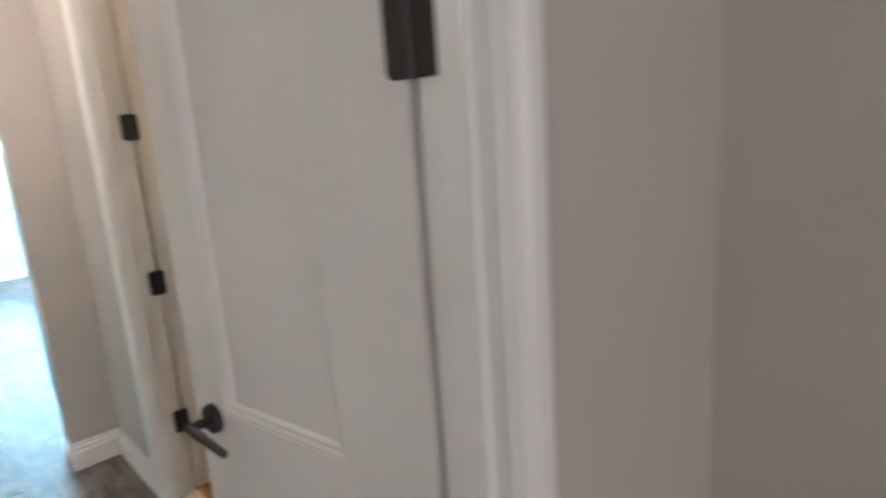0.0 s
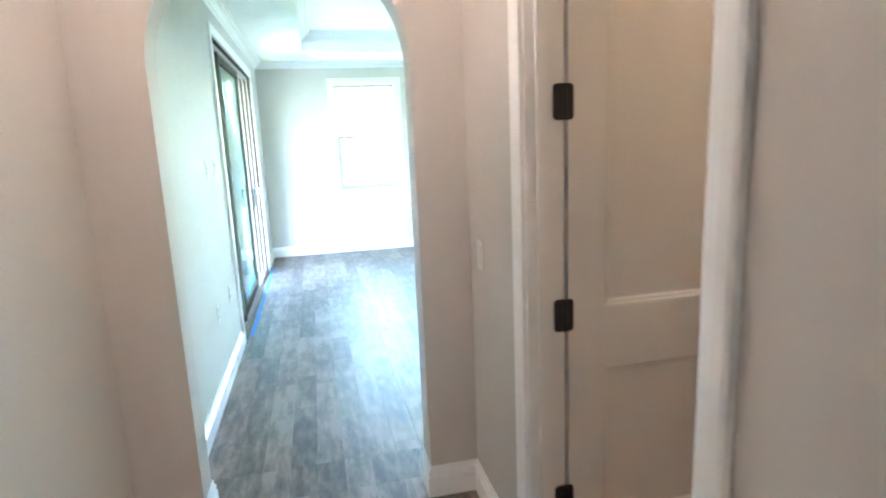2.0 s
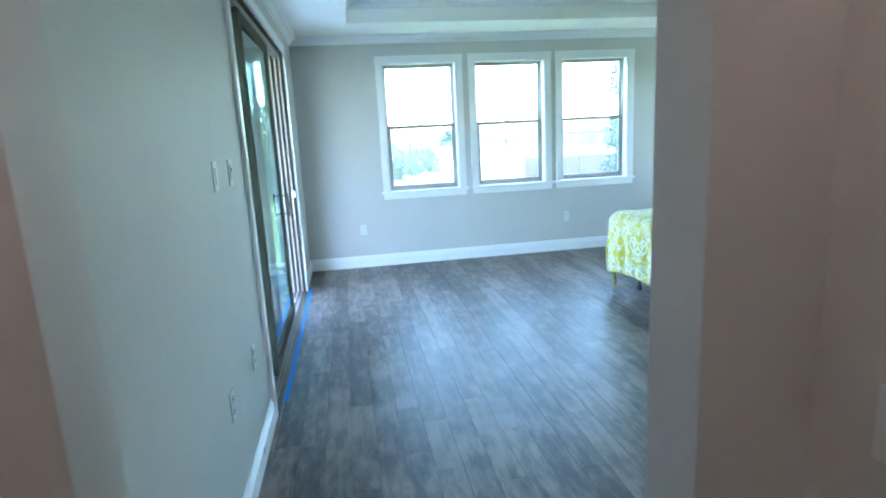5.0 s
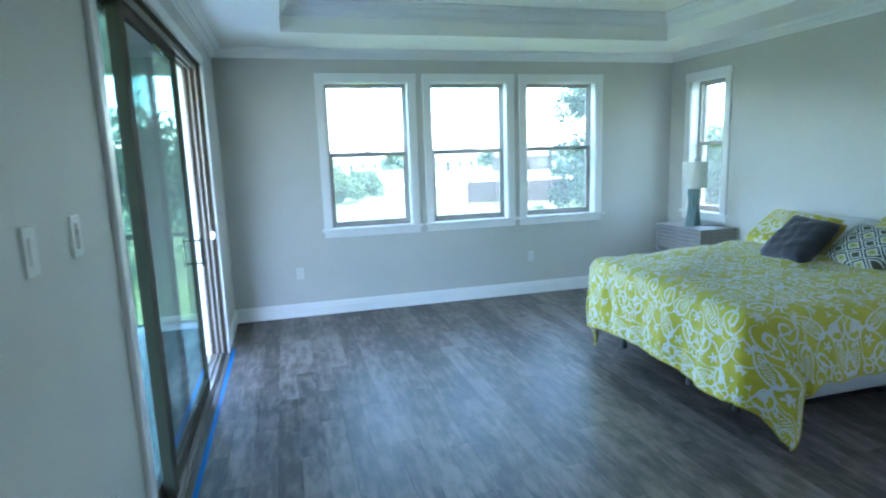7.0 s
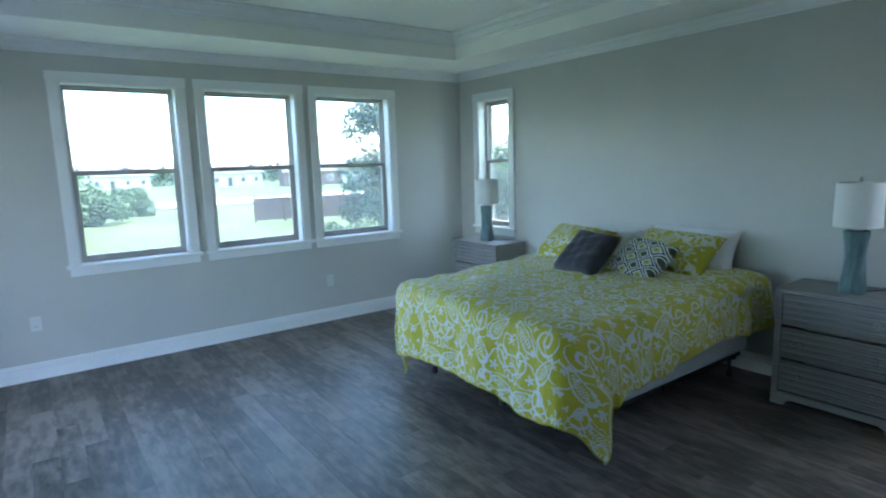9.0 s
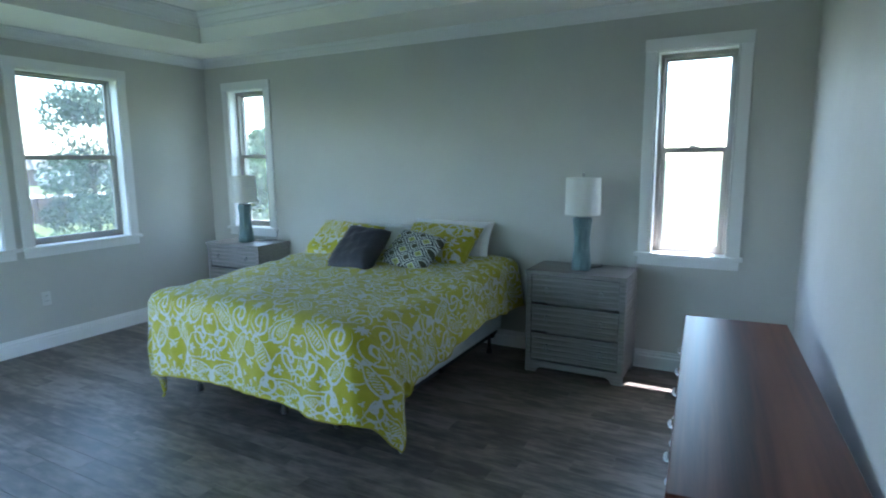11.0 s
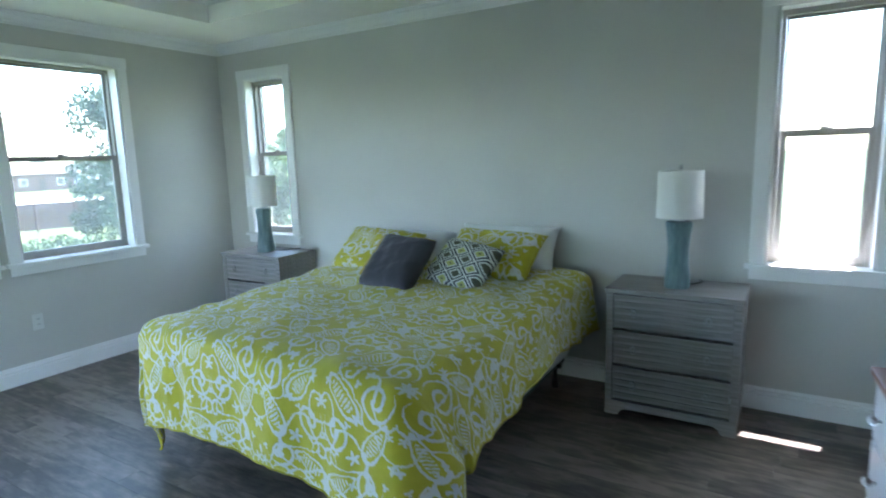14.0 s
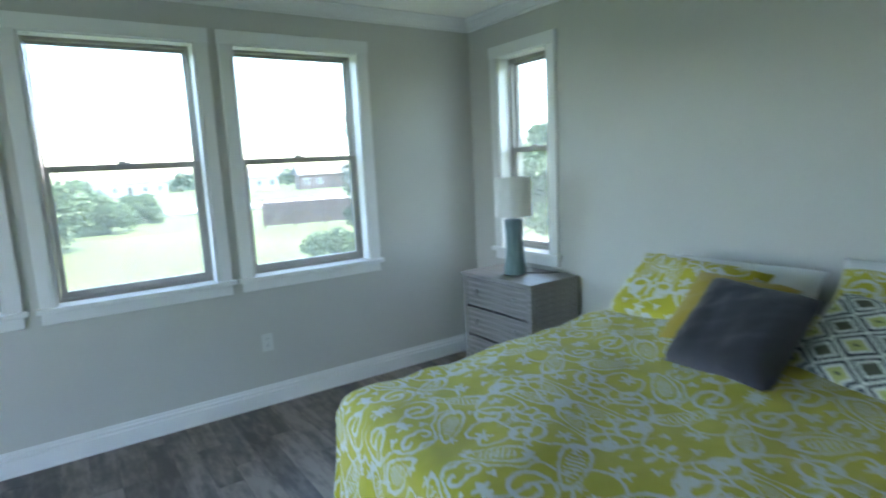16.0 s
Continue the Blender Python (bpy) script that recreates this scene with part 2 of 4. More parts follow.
    n.bump(n.math("ADD", n.noise(n.coords("UV"), 700, 2), n.math("MULTIPLY", n.noise(n.coords("UV"), 13, 3), 4.0)), 0.28, 0.006)
    n.put(n.shader, "Sheen Weight", 0.2)
    return m


IKAT = ikat_material("ikat_print")
CHARTREUSE = fabric("chartreuse_cotton", (0.47, 0.40, 0.008))
WHITECLOTH = fabric("white_cotton", (0.78, 0.79, 0.80))
BOXCLOTH = fabric("box_spring_cloth", (0.62, 0.63, 0.64))
GREYKNIT = fabric("charcoal_ruched_cloth", (0.045, 0.043, 0.055), 0.95, 300, 0.6)
MUSTARD = fabric("mustard_ruched_cloth", (0.40, 0.285, 0.035), 0.9, 260, 0.6)


def diamond_material():
    m = material("diamond_print", (0.1, 0.1, 0.12), 0.85)
    n = Nodes(m)
    uv = n.add("ShaderNodeSeparateXYZ", Vector=n.coords("UV"))
    u = n.math("PINGPONG", n.math("ADD", uv.outputs[0], 5.0), 0.075)
    v = n.math("PINGPONG", n.math("ADD", uv.outputs[1], 5.0), 0.055)
    d = n.math("ADD", n.math("MULTIPLY", u, 1 / 0.075), n.math("MULTIPLY", v, 1 / 0.055))
    d = n.math("ADD", d, n.math("MULTIPLY_ADD", n.noise(n.coords("UV"), 90, 2), 0.12, -0.06))
    dark, white, green = (0.035, 0.04, 0.055), (0.72, 0.74, 0.70), (0.45, 0.47, 0.16)
    col = n.ramp(n.math("MULTIPLY", d, 0.5), [(0.0, dark), (0.06, green), (0.24, white), (0.34, dark), (0.46, white), (0.56, dark), (0.66, white), (0.76, (0.09, 0.09, 0.06))])
    col.node.color_ramp.interpolation = "CONSTANT"
    n.put(n.shader, "Base Color", col)
    n.bump(n.noise(n.coords("UV"), 500, 2), 0.25, 0.002)
    return m


DIAMOND = diamond_material()
LAMPSHADE = fabric("linen_shade", (0.78, 0.77, 0.72), 0.9)
LAMPSHADE.node_tree.nodes["Principled BSDF"].inputs["Transmission Weight"].default_value = 0.0


def ceramic():
    m = material("teal_ceramic", (0.13, 0.20, 0.21), 0.28)
    n = Nodes(m)
    p = n.coords()
    n.put(n.shader, "Base Color", n.ramp(n.noise(n.scaled(p, (30, 30, 5)), 1.0, 5, 0.65), [(0.3, (0.07, 0.125, 0.135)), (0.6, (0.15, 0.225, 0.23)), (0.8, (0.25, 0.33, 0.33))]))
    n.bump(n.noise(n.scaled(p, (60, 60, 8)), 1.0, 3), 0.3, 0.004)
    return m


CERAMIC = ceramic()


def mottled(name, stops, scale, rough=0.9, bump=0.5):
    m = material(name, stops[0][1], rough)
    n = Nodes(m)
    p = n.coords()
    fac = n.math("ADD", n.math("MULTIPLY", n.noise(p, scale, 6, 0.65), 0.6), n.math("MULTIPLY", n.noise(p, scale * 0.08, 3), 0.4))
    n.put(n.shader, "Base Color", n.ramp(fac, stops))
    n.bump(n.noise(p, scale * 3, 3), bump, 0.05)
    return m


GRASS = mottled("meadow_grass", [(0.3, (0.036, 0.055, 0.012)), (0.5, (0.065, 0.085, 0.018)), (0.68, (0.105, 0.115, 0.032))], 1.4)
WATER = material("pond_water", (0.16, 0.17, 0.17), 0.08)
DRIVE = mottled("pale_concrete_road", [(0.3, (0.40, 0.39, 0.36)), (0.7, (0.52, 0.50, 0.47))], 3)
BARK = mottled("bark", [(0.3, (0.06, 0.045, 0.03)), (0.7, (0.14, 0.11, 0.08))], 12)
BRICKWALL = mottled("red_brick_far", [(0.3, (0.16, 0.11, 0.09)), (0.7, (0.22, 0.155, 0.13))], 6)
SIDING = mottled("pale_siding", [(0.3, (0.55, 0.53, 0.48)), (0.7, (0.66, 0.64, 0.6))], 4)
ROOF = mottled("grey_shingle", [(0.3, (0.09, 0.085, 0.08)), (0.7, (0.17, 0.16, 0.15))], 8)
FENCEW = mottled("red_stained_boards", [(0.3, (0.075, 0.045, 0.036)), (0.7, (0.13, 0.078, 0.062))], 5)
DECK = mottled("porch_concrete", [(0.3, (0.30, 0.31, 0.30)), (0.7, (0.40, 0.41, 0.40))], 6)
STUCCO = paint("exterior_stucco", (0.62, 0.60, 0.55), 0.9, 40, 0.5)


def leaf_material(name, dark, pale):
    m = material(name, dark, 0.55)
    n = Nodes(m)
    isl = n.add("ShaderNodeNewGeometry").outputs["Random Per Island"]
    n.put(n.shader, "Base Color", n.ramp(isl, [(0.0, dark), (0.6, tuple((a + b) / 2 for a, b in zip(dark, pale))), (1.0, pale)]))
    return m


LEAF = leaf_material("tree_leaves", (0.03, 0.058, 0.03), (0.075, 0.115, 0.06))
SHRUB = leaf_material("shrub_leaves", (0.065, 0.105, 0.045), (0.14, 0.19, 0.085))


# ---- mesh helpers ----
def box(bm, x0, x1, y0, y1, z0, z1, bevel=0.0):
    v = bmesh.ops.create_cube(bm, size=1, matrix=Matrix.Translation(((x0 + x1) / 2, (y0 + y1) / 2, (z0 + z1) / 2)) @ Matrix.Diagonal((abs(x1 - x0), abs(y1 - y0), abs(z1 - z0), 1)))["verts"]
    if bevel:
        bmesh.ops.bevel(bm, geom=list({e for w in v for e in w.link_edges}), offset=bevel, segments=2, profile=0.5, affect="EDGES")


def prism(bm, profile, origin, out, along, length, up=(0, 0, 1)):
    """Extrudes a profile of (out, up) pairs along a straight line."""
    o, a, d, w = Vector(origin), Vector(out), Vector(along), Vector(up)
    rings = [[bm.verts.new(o + a * p + w * q + d * k) for p, q in profile] for k in (0, length)]
    n = len(profile)
    for i in range(n):
        bm.faces.new((rings[0][i], rings[0][(i + 1) % n], rings[1][(i + 1) % n], rings[1][i]))
    bm.faces.new(rings[0]), bm.faces.new(rings[1][::-1])


def lathe(bm, profile, centre=(0, 0, 0), steps=24):
    cx, cy, cz = centre
    rings = [[bm.verts.new((cx + r * math.cos(k * 2 * math.pi / steps), cy + r * math.sin(k * 2 * math.pi / steps), cz + z)) for k in range(steps)] for r, z in profile]
    for a, b in zip(rings, rings[1:]):
        for k in range(steps):
            bm.faces.new((a[k], a[(k + 1) % steps], b[(k + 1) % steps], b[k]))
    bm.faces.new(rings[0][::-1]), bm.faces.new(rings[-1])


def rod(bm, a, b, r0, r1=None, steps=10):
    a, b = Vector(a), Vector(b)
    turn = (b - a).to_track_quat("Z", "Y").to_matrix().to_4x4()
    bmesh.ops.create_cone(bm, cap_ends=True, segments=steps, radius1=r0, radius2=r0 if r1 is None else r1, depth=(b - a).length, matrix=Matrix.Translation((a + b) / 2) @ turn)


def smooth(ob, angle=None):
    for f in ob.data.polygons:
        f.use_smooth = True
    if angle:
        ob.data.set_sharp_from_angle(angle=radians(angle))
    return ob


def part(name, bm, mat, parent=None, label="", keep=False):
    """Links a bmesh as one mesh object, under a thing where a parent is given; its points are in the parent's own frame."""
    bmesh.ops.recalc_face_normals(bm, faces=bm.faces)
    mesh = bpy.data.meshes.new(name)
    bm.to_mesh(mesh)
    bm.free()
    mesh.materials.append(mat)
    ob = new(name, mesh)
    if parent:
        ob.parent = parent
    if label:
        ob["label"] = label
    return ob


def boxpart(name, dims, mat, parent=None, bevel=0.0, label=""):
    bm = bmesh.new()
    for d in dims if isinstance(dims, list) else [dims]:
        box(bm, *d, bevel)
    return part(name, bm, mat, parent, label)


def thing(name, label, category, x=0, y=0, z=0, rz=0, group="", kind=""):
    ob = new(name)
    ob.empty_display_size = 0.1
    ob.matrix_world = pose(x, y, z, 0, 0, rz)
    return tagged(ob, label, category, group, kind)


def structure(name, bm, mat, label):
    return tagged(part(name, bm, mat), label, name.split("_")[0], kind="structure")


def wall_mesh(axis, n0, n1, a0, a1, z0, z1, openings=()):
    """A solid wall between n0 and n1 across, a0 to a1 along, with openings (a0, a1, z0, z1)."""
    bm = bmesh.new()
    cuts = sorted({a0, a1, *(o[0] for o in openings), *(o[1] for o in openings)})
    for p, q in zip(cuts, cuts[1:]):
        mid, spans, low = (p + q) / 2, [], z0
        for o in sorted((o for o in openings if o[0] < mid < o[1]), key=lambda o: o[2]):
            if o[2] > low:
                spans.append((low, o[2]))
            low = o[3]
        spans.append((low, z1))
        for b, t in spans:
            box(bm, *((p, q, n0, n1) if axis == "x" else (n0, n1, p, q)), b, t)
    return bm


# ---- the plan ----
W, N, EAST, S = -0.67, 7.915, 4.18, 2.495
HALL_L, HALL_R, ARCH0, ARCH1 = -0.79, 0.555, 2.105, 2.255
CEILING, TOP = 2.565, 2.80
N_WINDOWS = (0.718, 1.767, 2.803)
E_WINDOWS = (3.167, 7.326)
WZ0, WZ1 = 0.86, 2.272
E_TOP = WZ1 - 0.03
NW2, EW2 = 0.411, 0.248
SL0, SL1, SLZ = 4.40, 7.0, 2.29
D1A, D1B, DH = 0.70, 1.485, 2.44
ENTRY0, ENTRY1 = -0.555, -0.435

structure("wall_north", wall_mesh("x", N, N + 0.2, W - 0.2, EAST + 0.2, -0.1, 3.05, [(c - NW2, c + NW2, WZ0, WZ1) for c in N_WINDOWS]), WALL, "pale greige painted wall with three windows")
structure("wall_east", wall_mesh("y", EAST, EAST + 0.2, S - 0.2, N, -0.1, 3.05, [(c - EW2, c + EW2, WZ0, E_TOP) for c in E_WINDOWS]), WALL, "pale greige painted wall behind the bed")
structure("wall_west", wall_mesh("y", W - 0.2, W, ARCH1, N, -0.1, 3.05, [(SL0, SL1, 0.0, SLZ)]), WALL, "pale greige painted wall with the sliding door")
structure("wall_south", wall_mesh("x", S - 0.2, S, 0.75, EAST, -0.1, 3.05), WALL, "pale greige painted wall behind the dresser")
structure("wall_return", wall_mesh("y", 0.75, 0.95, ARCH1, S - 0.2, -0.1, 3.05), WALL, "short painted wall beside the arch")


def arch_wall():
    bm = bmesh.new()
    cx, r, spring, top = -0.10, 0.45, 1.77, 3.05
    box(bm, W - 0.2, cx - r, ARCH0, ARCH1, -0.1, top)
    box(bm, cx + r, 0.95, ARCH0, ARCH1, -0.1, top)
    line = [(cx - r * math.cos(k * math.pi / 40), spring + r * math.sin(k * math.pi / 40)) for k in range(41)]
    for (x0, z0), (x1, z1) in zip(line, line[1:]):
        low = [bm.verts.new((x, y, z)) for y in (ARCH0, ARCH1) for x, z in ((x0, z0), (x1, z1))]
        high = [bm.verts.new((x, y, top)) for y in (ARCH0, ARCH1) for x in (x0, x1)]
        bm.faces.new((low[0], low[1], high[1], high[0])), bm.faces.new((low[2], high[2], high[3], low[3]))
        bm.faces.new((low[0], low[2], low[3], low[1])), bm.faces.new((high[0], high[1], high[3], high[2]))
    bmesh.ops.remove_doubles(bm, verts=bm.verts, dist=0.0001)
    return bm


structure("wall_arch", arch_wall(), HALL, "painted wall with a round-headed archway")
structure("wall_hall_left", wall_mesh("y", HALL_L - 0.15, HALL_L, ENTRY1, ARCH0, -0.1, 3.05), HALL, "beige painted hall wall")
structure("wall_hall_right", wall_mesh("y", HALL_R, HALL_R + 0.12, ENTRY1, ARCH0, -0.1, 3.05, [(D1A, D1B, 0.0, DH)]), HALL, "beige painted hall wall with a doorway")
structure("wall_entry", wall_mesh("x", ENTRY0, ENTRY1, -1.35, 1.25, -0.1, 3.05, [(-0.62, 0.445, 0.0, DH)]), HALL, "beige painted wall with the entry doorway")
structure("wall_entry_left", wall_mesh("y", -1.35, -1.2, -5.2, ENTRY0, -0.1, 3.05), HALL, "beige painted wall")
structure("wall_entry_right", wall_mesh("y", 1.1, 1.25, -5.2, ENTRY0, -0.1, 3.05), HALL, "beige painted wall")
structure("wall_entry_back", wall_mesh("x", -5.2, -5.05, -1.2, 1.1, -0.1, 3.05), HALL, "beige painted wall")
structure("wall_closet_back", wall_mesh("y", 2.05, 2.15, 0.3, 1.95, -0.1, 3.05), HALL, "beige painted closet wall")
structure("wall_closet_far", wall_mesh("x", 1.85, 1.95, HALL_R + 0.12, 2.05, -0.1, 3.05), HALL, "beige painted closet wall")
structure("wall_closet_near", wall_mesh("x", 0.3, 0.4, HALL_R + 0.12, 2.05, -0.1, 3.05), HALL, "beige painted closet wall")

# tray ceiling
TX0, TX1, TY0, TY1 = -0.06, 3.55, 3.2, 7.17
bm = bmesh.new()
for d in ((W, EAST, TY1, N), (W, EAST, S, TY0), (W, TX0, TY0, TY1), (TX1, EAST, TY0, TY1), (W, 0.75, ARCH1, S)):
    box(bm, *d, CEILING, 3.05)
box(bm, TX0, TX1, TY0, TY1, TOP, 3.05)
structure("ceiling", bm, CEIL, "white tray ceiling with a raised middle")
bm = bmesh.new()
box(bm, HALL_L, HALL_R, ENTRY1, ARCH0, CEILING, 3.05)
box(bm, -1.2, 1.1, -5.05, ENTRY0, CEILING, 3.05)
box(bm, HALL_R + 0.12, 2.05, 0.4, 1.85, CEILING, 3.05)
structure("ceiling_hall", bm, CEIL, "flat white hall ceiling")
boxpart("roof", (W - 0.2, EAST + 0.55, -5.4, N + 0.75, 3.05, 3.25), ROOF)["kind"] = "structure"
boxpart("eave", [(EAST + 0.2, EAST + 0.565, S - 2, 5.5, 2.72, 3.05), (EAST + 0.2, EAST + 0.75, 5.5, N + 0.6, 2.72, 3.05)], STUCCO)["kind"] = "structure"

CROWN = [(0, 0), (0.008, 0), (0.012, 0.014), (0.024, 0.02), (0.034, 0.034), (0.052, 0.05), (0.07, 0.056), (0.078, 0.068), (0.09, 0.072), (0.09, 0.082), (0, 0.082)]
BASE = [(0, 0), (0.017, 0), (0.017, 0.088), (0.009, 0.094), (0.009, 0.101), (0.014, 0.104), (0.014, 0.112), (0.006, 0.118), (0.006, 0.127), (0.003, 0.136), (0, 0.136)]


def run(bm, profile, x0, y0, x1, y1, z, out):
    d = Vector((x1 - x0, y1 - y0, 0))
    prism(bm, profile, (x0, y0, z), (*out, 0), d.normalized(), d.length)


bm = bmesh.new()
z = CEILING - 0.082
run(bm, CROWN, W, N, EAST, N, z, (0, -1)), run(bm, CROWN, EAST, S, EAST, N, z, (-1, 0))
run(bm, CROWN, 0.75, S, EAST, S, z, (0, 1)), run(bm, CROWN, W, ARCH1, W, N, z, (1, 0))
run(bm, CROWN, 0.75, ARCH1, 0.75, S, z, (-1, 0)), run(bm, CROWN, W, ARCH1, 0.75, ARCH1, z, (0, 1))
tagged(part("crown_moulding", bm, TRIM), "white profiled crown moulding along the walls", "trim", kind="structure")
bm = bmesh.new()
z = TOP - 0.11
BIG = [(p * 1.3, q * 1.34) for p, q in CROWN]
run(bm, BIG, TX0, TY1, TX1, TY1, z, (0, -1)), run(bm, BIG, TX1, TY0, TX1, TY1, z, (-1, 0))
run(bm, BIG, TX0, TY0, TX1, TY0, z, (0, 1)), run(bm, BIG, TX0, TY0, TX0, TY1, z, (1, 0))
tagged(part("tray_moulding", bm, TRIM), "white crown moulding inside the ceiling tray", "trim", kind="structure")


def baseboard(label, *runs):
    bm = bmesh.new()
    for x0, y0, x1, y1, out in runs:
        run(bm, BASE, x0, y0, x1, y1, 0, out)
    tagged(part("baseboard", bm, TRIM), label, "baseboard", kind="structure")


SHOE = "tall white profiled baseboard"
baseboard(SHOE, (W, N, EAST, N, (0, -1)))
baseboard(SHOE, (EAST, S, EAST, N, (-1, 0)))
baseboard(SHOE, (0.75, S, EAST, S, (0, 1)))
baseboard(SHOE, (W, ARCH1, W, SL0 - 0.075, (1, 0)))
baseboard(SHOE, (W, SL1 + 0.075, W, N, (1, 0)))
baseboard(SHOE, (0.75, ARCH1, 0.75, S, (-1, 0)), (0.35, ARCH1, 0.75, ARCH1, (0, 1)), (W, ARCH1, -0.55, ARCH1, (0, 1)))
baseboard(SHOE, (0.35, ARCH0, HALL_R, ARCH0, (0, -1)), (0.35, ARCH0 - 0.016, 0.35, ARCH1 + 0.016, (-1, 0)))
baseboard(SHOE, (HALL_L, ARCH0, -0.55, ARCH0, (0, -1)), (-0.55, ARCH0 - 0.016, -0.55, ARCH1 + 0.016, (1, 0)))
baseboard(SHOE, (HALL_R, D1B + 0.075, HALL_R, ARCH0, (-1, 0)), (HALL_R, ENTRY1, HALL_R, D1A - 0.075, (-1, 0)))
baseboard(SHOE, (HALL_L, ENTRY1, HALL_L, ARCH0, (1, 0)))


# ---- windows ----
def hung_window(name, label, half, turn, x, y, f=0.014, top_z=WZ1):
    """A double-hung window; local x along the wall, local y into the room from the wall's face."""
    w = thing(name, label, "window", kind="structure")
    w.matrix_world = pose(x, y, 0, 0, 0, turn)
    c, head = 0.079, top_z + 0.08
    bm = bmesh.new()
    box(bm, -half - c, -half - 0.004, 0.0, 0.02, WZ0, top_z, 0.003)
    box(bm, half + 0.004, half + c, 0.0, 0.02, WZ0, top_z, 0.003)
    box(bm, -half - c - 0.004, half + c + 0.004, 0.0, 0.024, top_z, head, 0.003)
    part("casing", bm, TRIM, w, "flat white window casing")
    boxpart("window_sill", (-half - c - 0.02, half + c + 0.02, -0.10, 0.042, WZ0 - 0.026, WZ0 + 0.002), TRIM, w, 0.004)
    boxpart("apron", (-half - c + 0.002, half + c - 0.002, 0.0, 0.018, WZ0 - 0.088, WZ0 - 0.026), TRIM, w, 0.003)
    bm = bmesh.new()
    box(bm, -half + 0.001, -half + 0.009, -0.09, 0.012, WZ0, top_z), box(bm, half - 0.009, half - 0.001, -0.09, 0.012, WZ0, top_z)
    box(bm, -half + 0.009, half - 0.009, -0.09, 0.012, top_z - 0.009, top_z - 0.001)
    part("reveal", bm, TRIM, w)
    i, mid = half - 0.009, 1.58
    bm = bmesh.new()
    box(bm, -i, -i + f, -0.185, -0.09, WZ0, top_z - 0.009, 0.002), box(bm, i - f, i, -0.185, -0.09, WZ0, top_z - 0.009, 0.002)
    box(bm, -i + f, i - f, -0.185, -0.09, top_z - f - 0.012, top_z - 0.009, 0.002), box(bm, -i + f, i - f, -0.185, -0.09, WZ0, WZ0 + 0.022, 0.002)
    part("window_frame", bm, FRAME, w, "tan vinyl window frame")
    for sash, z0, z1, y0 in (("upper_sash", mid - 0.018, top_z - f - 0.012, -0.155), ("lower_sash", WZ0 + 0.022, mid + 0.018, -0.122)):
        j, b, top = i - f - 0.001, 0.014 if sash == "upper_sash" else 0.03, 0.016 if sash == "upper_sash" else 0.034
        bm = bmesh.new()
        box(bm, -j, -j + b, y0, y0 + 0.028, z0, z1, 0.002), box(bm, j - b, j, y0, y0 + 0.028, z0, z1, 0.002)
        box(bm, -j + b, j - b, y0, y0 + 0.028, z1 - top, z1, 0.002), box(bm, -j + b, j - b, y0, y0 + 0.028, z0, z0 + 0.034, 0.002)
        s = part(sash, bm, FRAME, w)
        p = boxpart("pane", (-j + b, j - b, y0 + 0.012, y0 + 0.016, z0 + 0.034, z1 - top), GLASS, s)
        p.visible_shadow = False
    boxpart("sash_lock", [(-0.03, 0.03, -0.132, -0.108, mid + 0.0185, mid + 0.026), (-0.006, 0.035, -0.126, -0.114, mid + 0.026, mid + 0.034)], FRAME, w, 0.002)
    return w


for k, c in enumerate(N_WINDOWS):
    hung_window("window_%d" % (k + 1), "white-cased double-hung window over a meadow", NW2, 180, c, N)
for k, c in enumerate(E_WINDOWS):
    hung_window("window_%d" % (k + 4), "narrow white-cased double-hung window beside the bed", EW2, 90, EAST, c, 0.026, E_TOP)


# ---- sliding door ----
slider = thing("door_3", "partly open tan-framed glass sliding door to the porch", "door", kind="structure")
bm = bmesh.new()
box(bm, W, W + 0.02, SL0 - 0.072, SL0 - 0.004, 0, SLZ, 0.004), box(bm, W, W + 0.02, SL1 + 0.004, SL1 + 0.072, 0, SLZ, 0.004)
box(bm, W, W + 0.022, SL0 - 0.076, SL1 + 0.076, SLZ, SLZ + 0.07, 0.004)
part("casing", bm, TRIM, slider, "white door casing")
bm = bmesh.new()
box(bm, W - 0.2, W + 0.004, SL0, SL0 + 0.012, 0, SLZ), box(bm, W - 0.125, W + 0.004, SL1 - 0.012, SL1, 0, SLZ)
box(bm, W - 0.2, W + 0.004, SL0 + 0.012, SL1 - 0.012, SLZ - 0.012, SLZ)
part("reveal", bm, STILE, slider)
boxpart("outer_jamb", (W - 0.2, W - 0.126, SL1 - 0.014, SL1, 0, SLZ - 0.013), TRIM, slider, 0.0, "white outer jamb")
bm = bmesh.new()
for x in (-0.03, -0.07, -0.112):
    box(bm, W + x - 0.006, W + x + 0.006, SL1 - 0.045, SL1 - 0.012, 0.02, SLZ - 0.012)
    box(bm, W + x - 0.006, W + x + 0.006, SL0 + 0.012, SL0 + 0.03, 0.02, SLZ - 0.012)
    box(bm, W + x - 0.005, W + x + 0.005, SL0 + 0.03, SL1 - 0.045, SLZ - 0.05, SLZ - 0.012)
    box(bm, W + x - 0.005, W + x + 0.005, SL0 + 0.03, SL1 - 0.045, 0.0155, 0.034)
box(bm, W - 0.19, W - 0.01, SL0 + 0.012, SL1 - 0.012, 0.0, 0.015)
part("track_frame", bm, FIN, slider, "tan aluminium track frame")


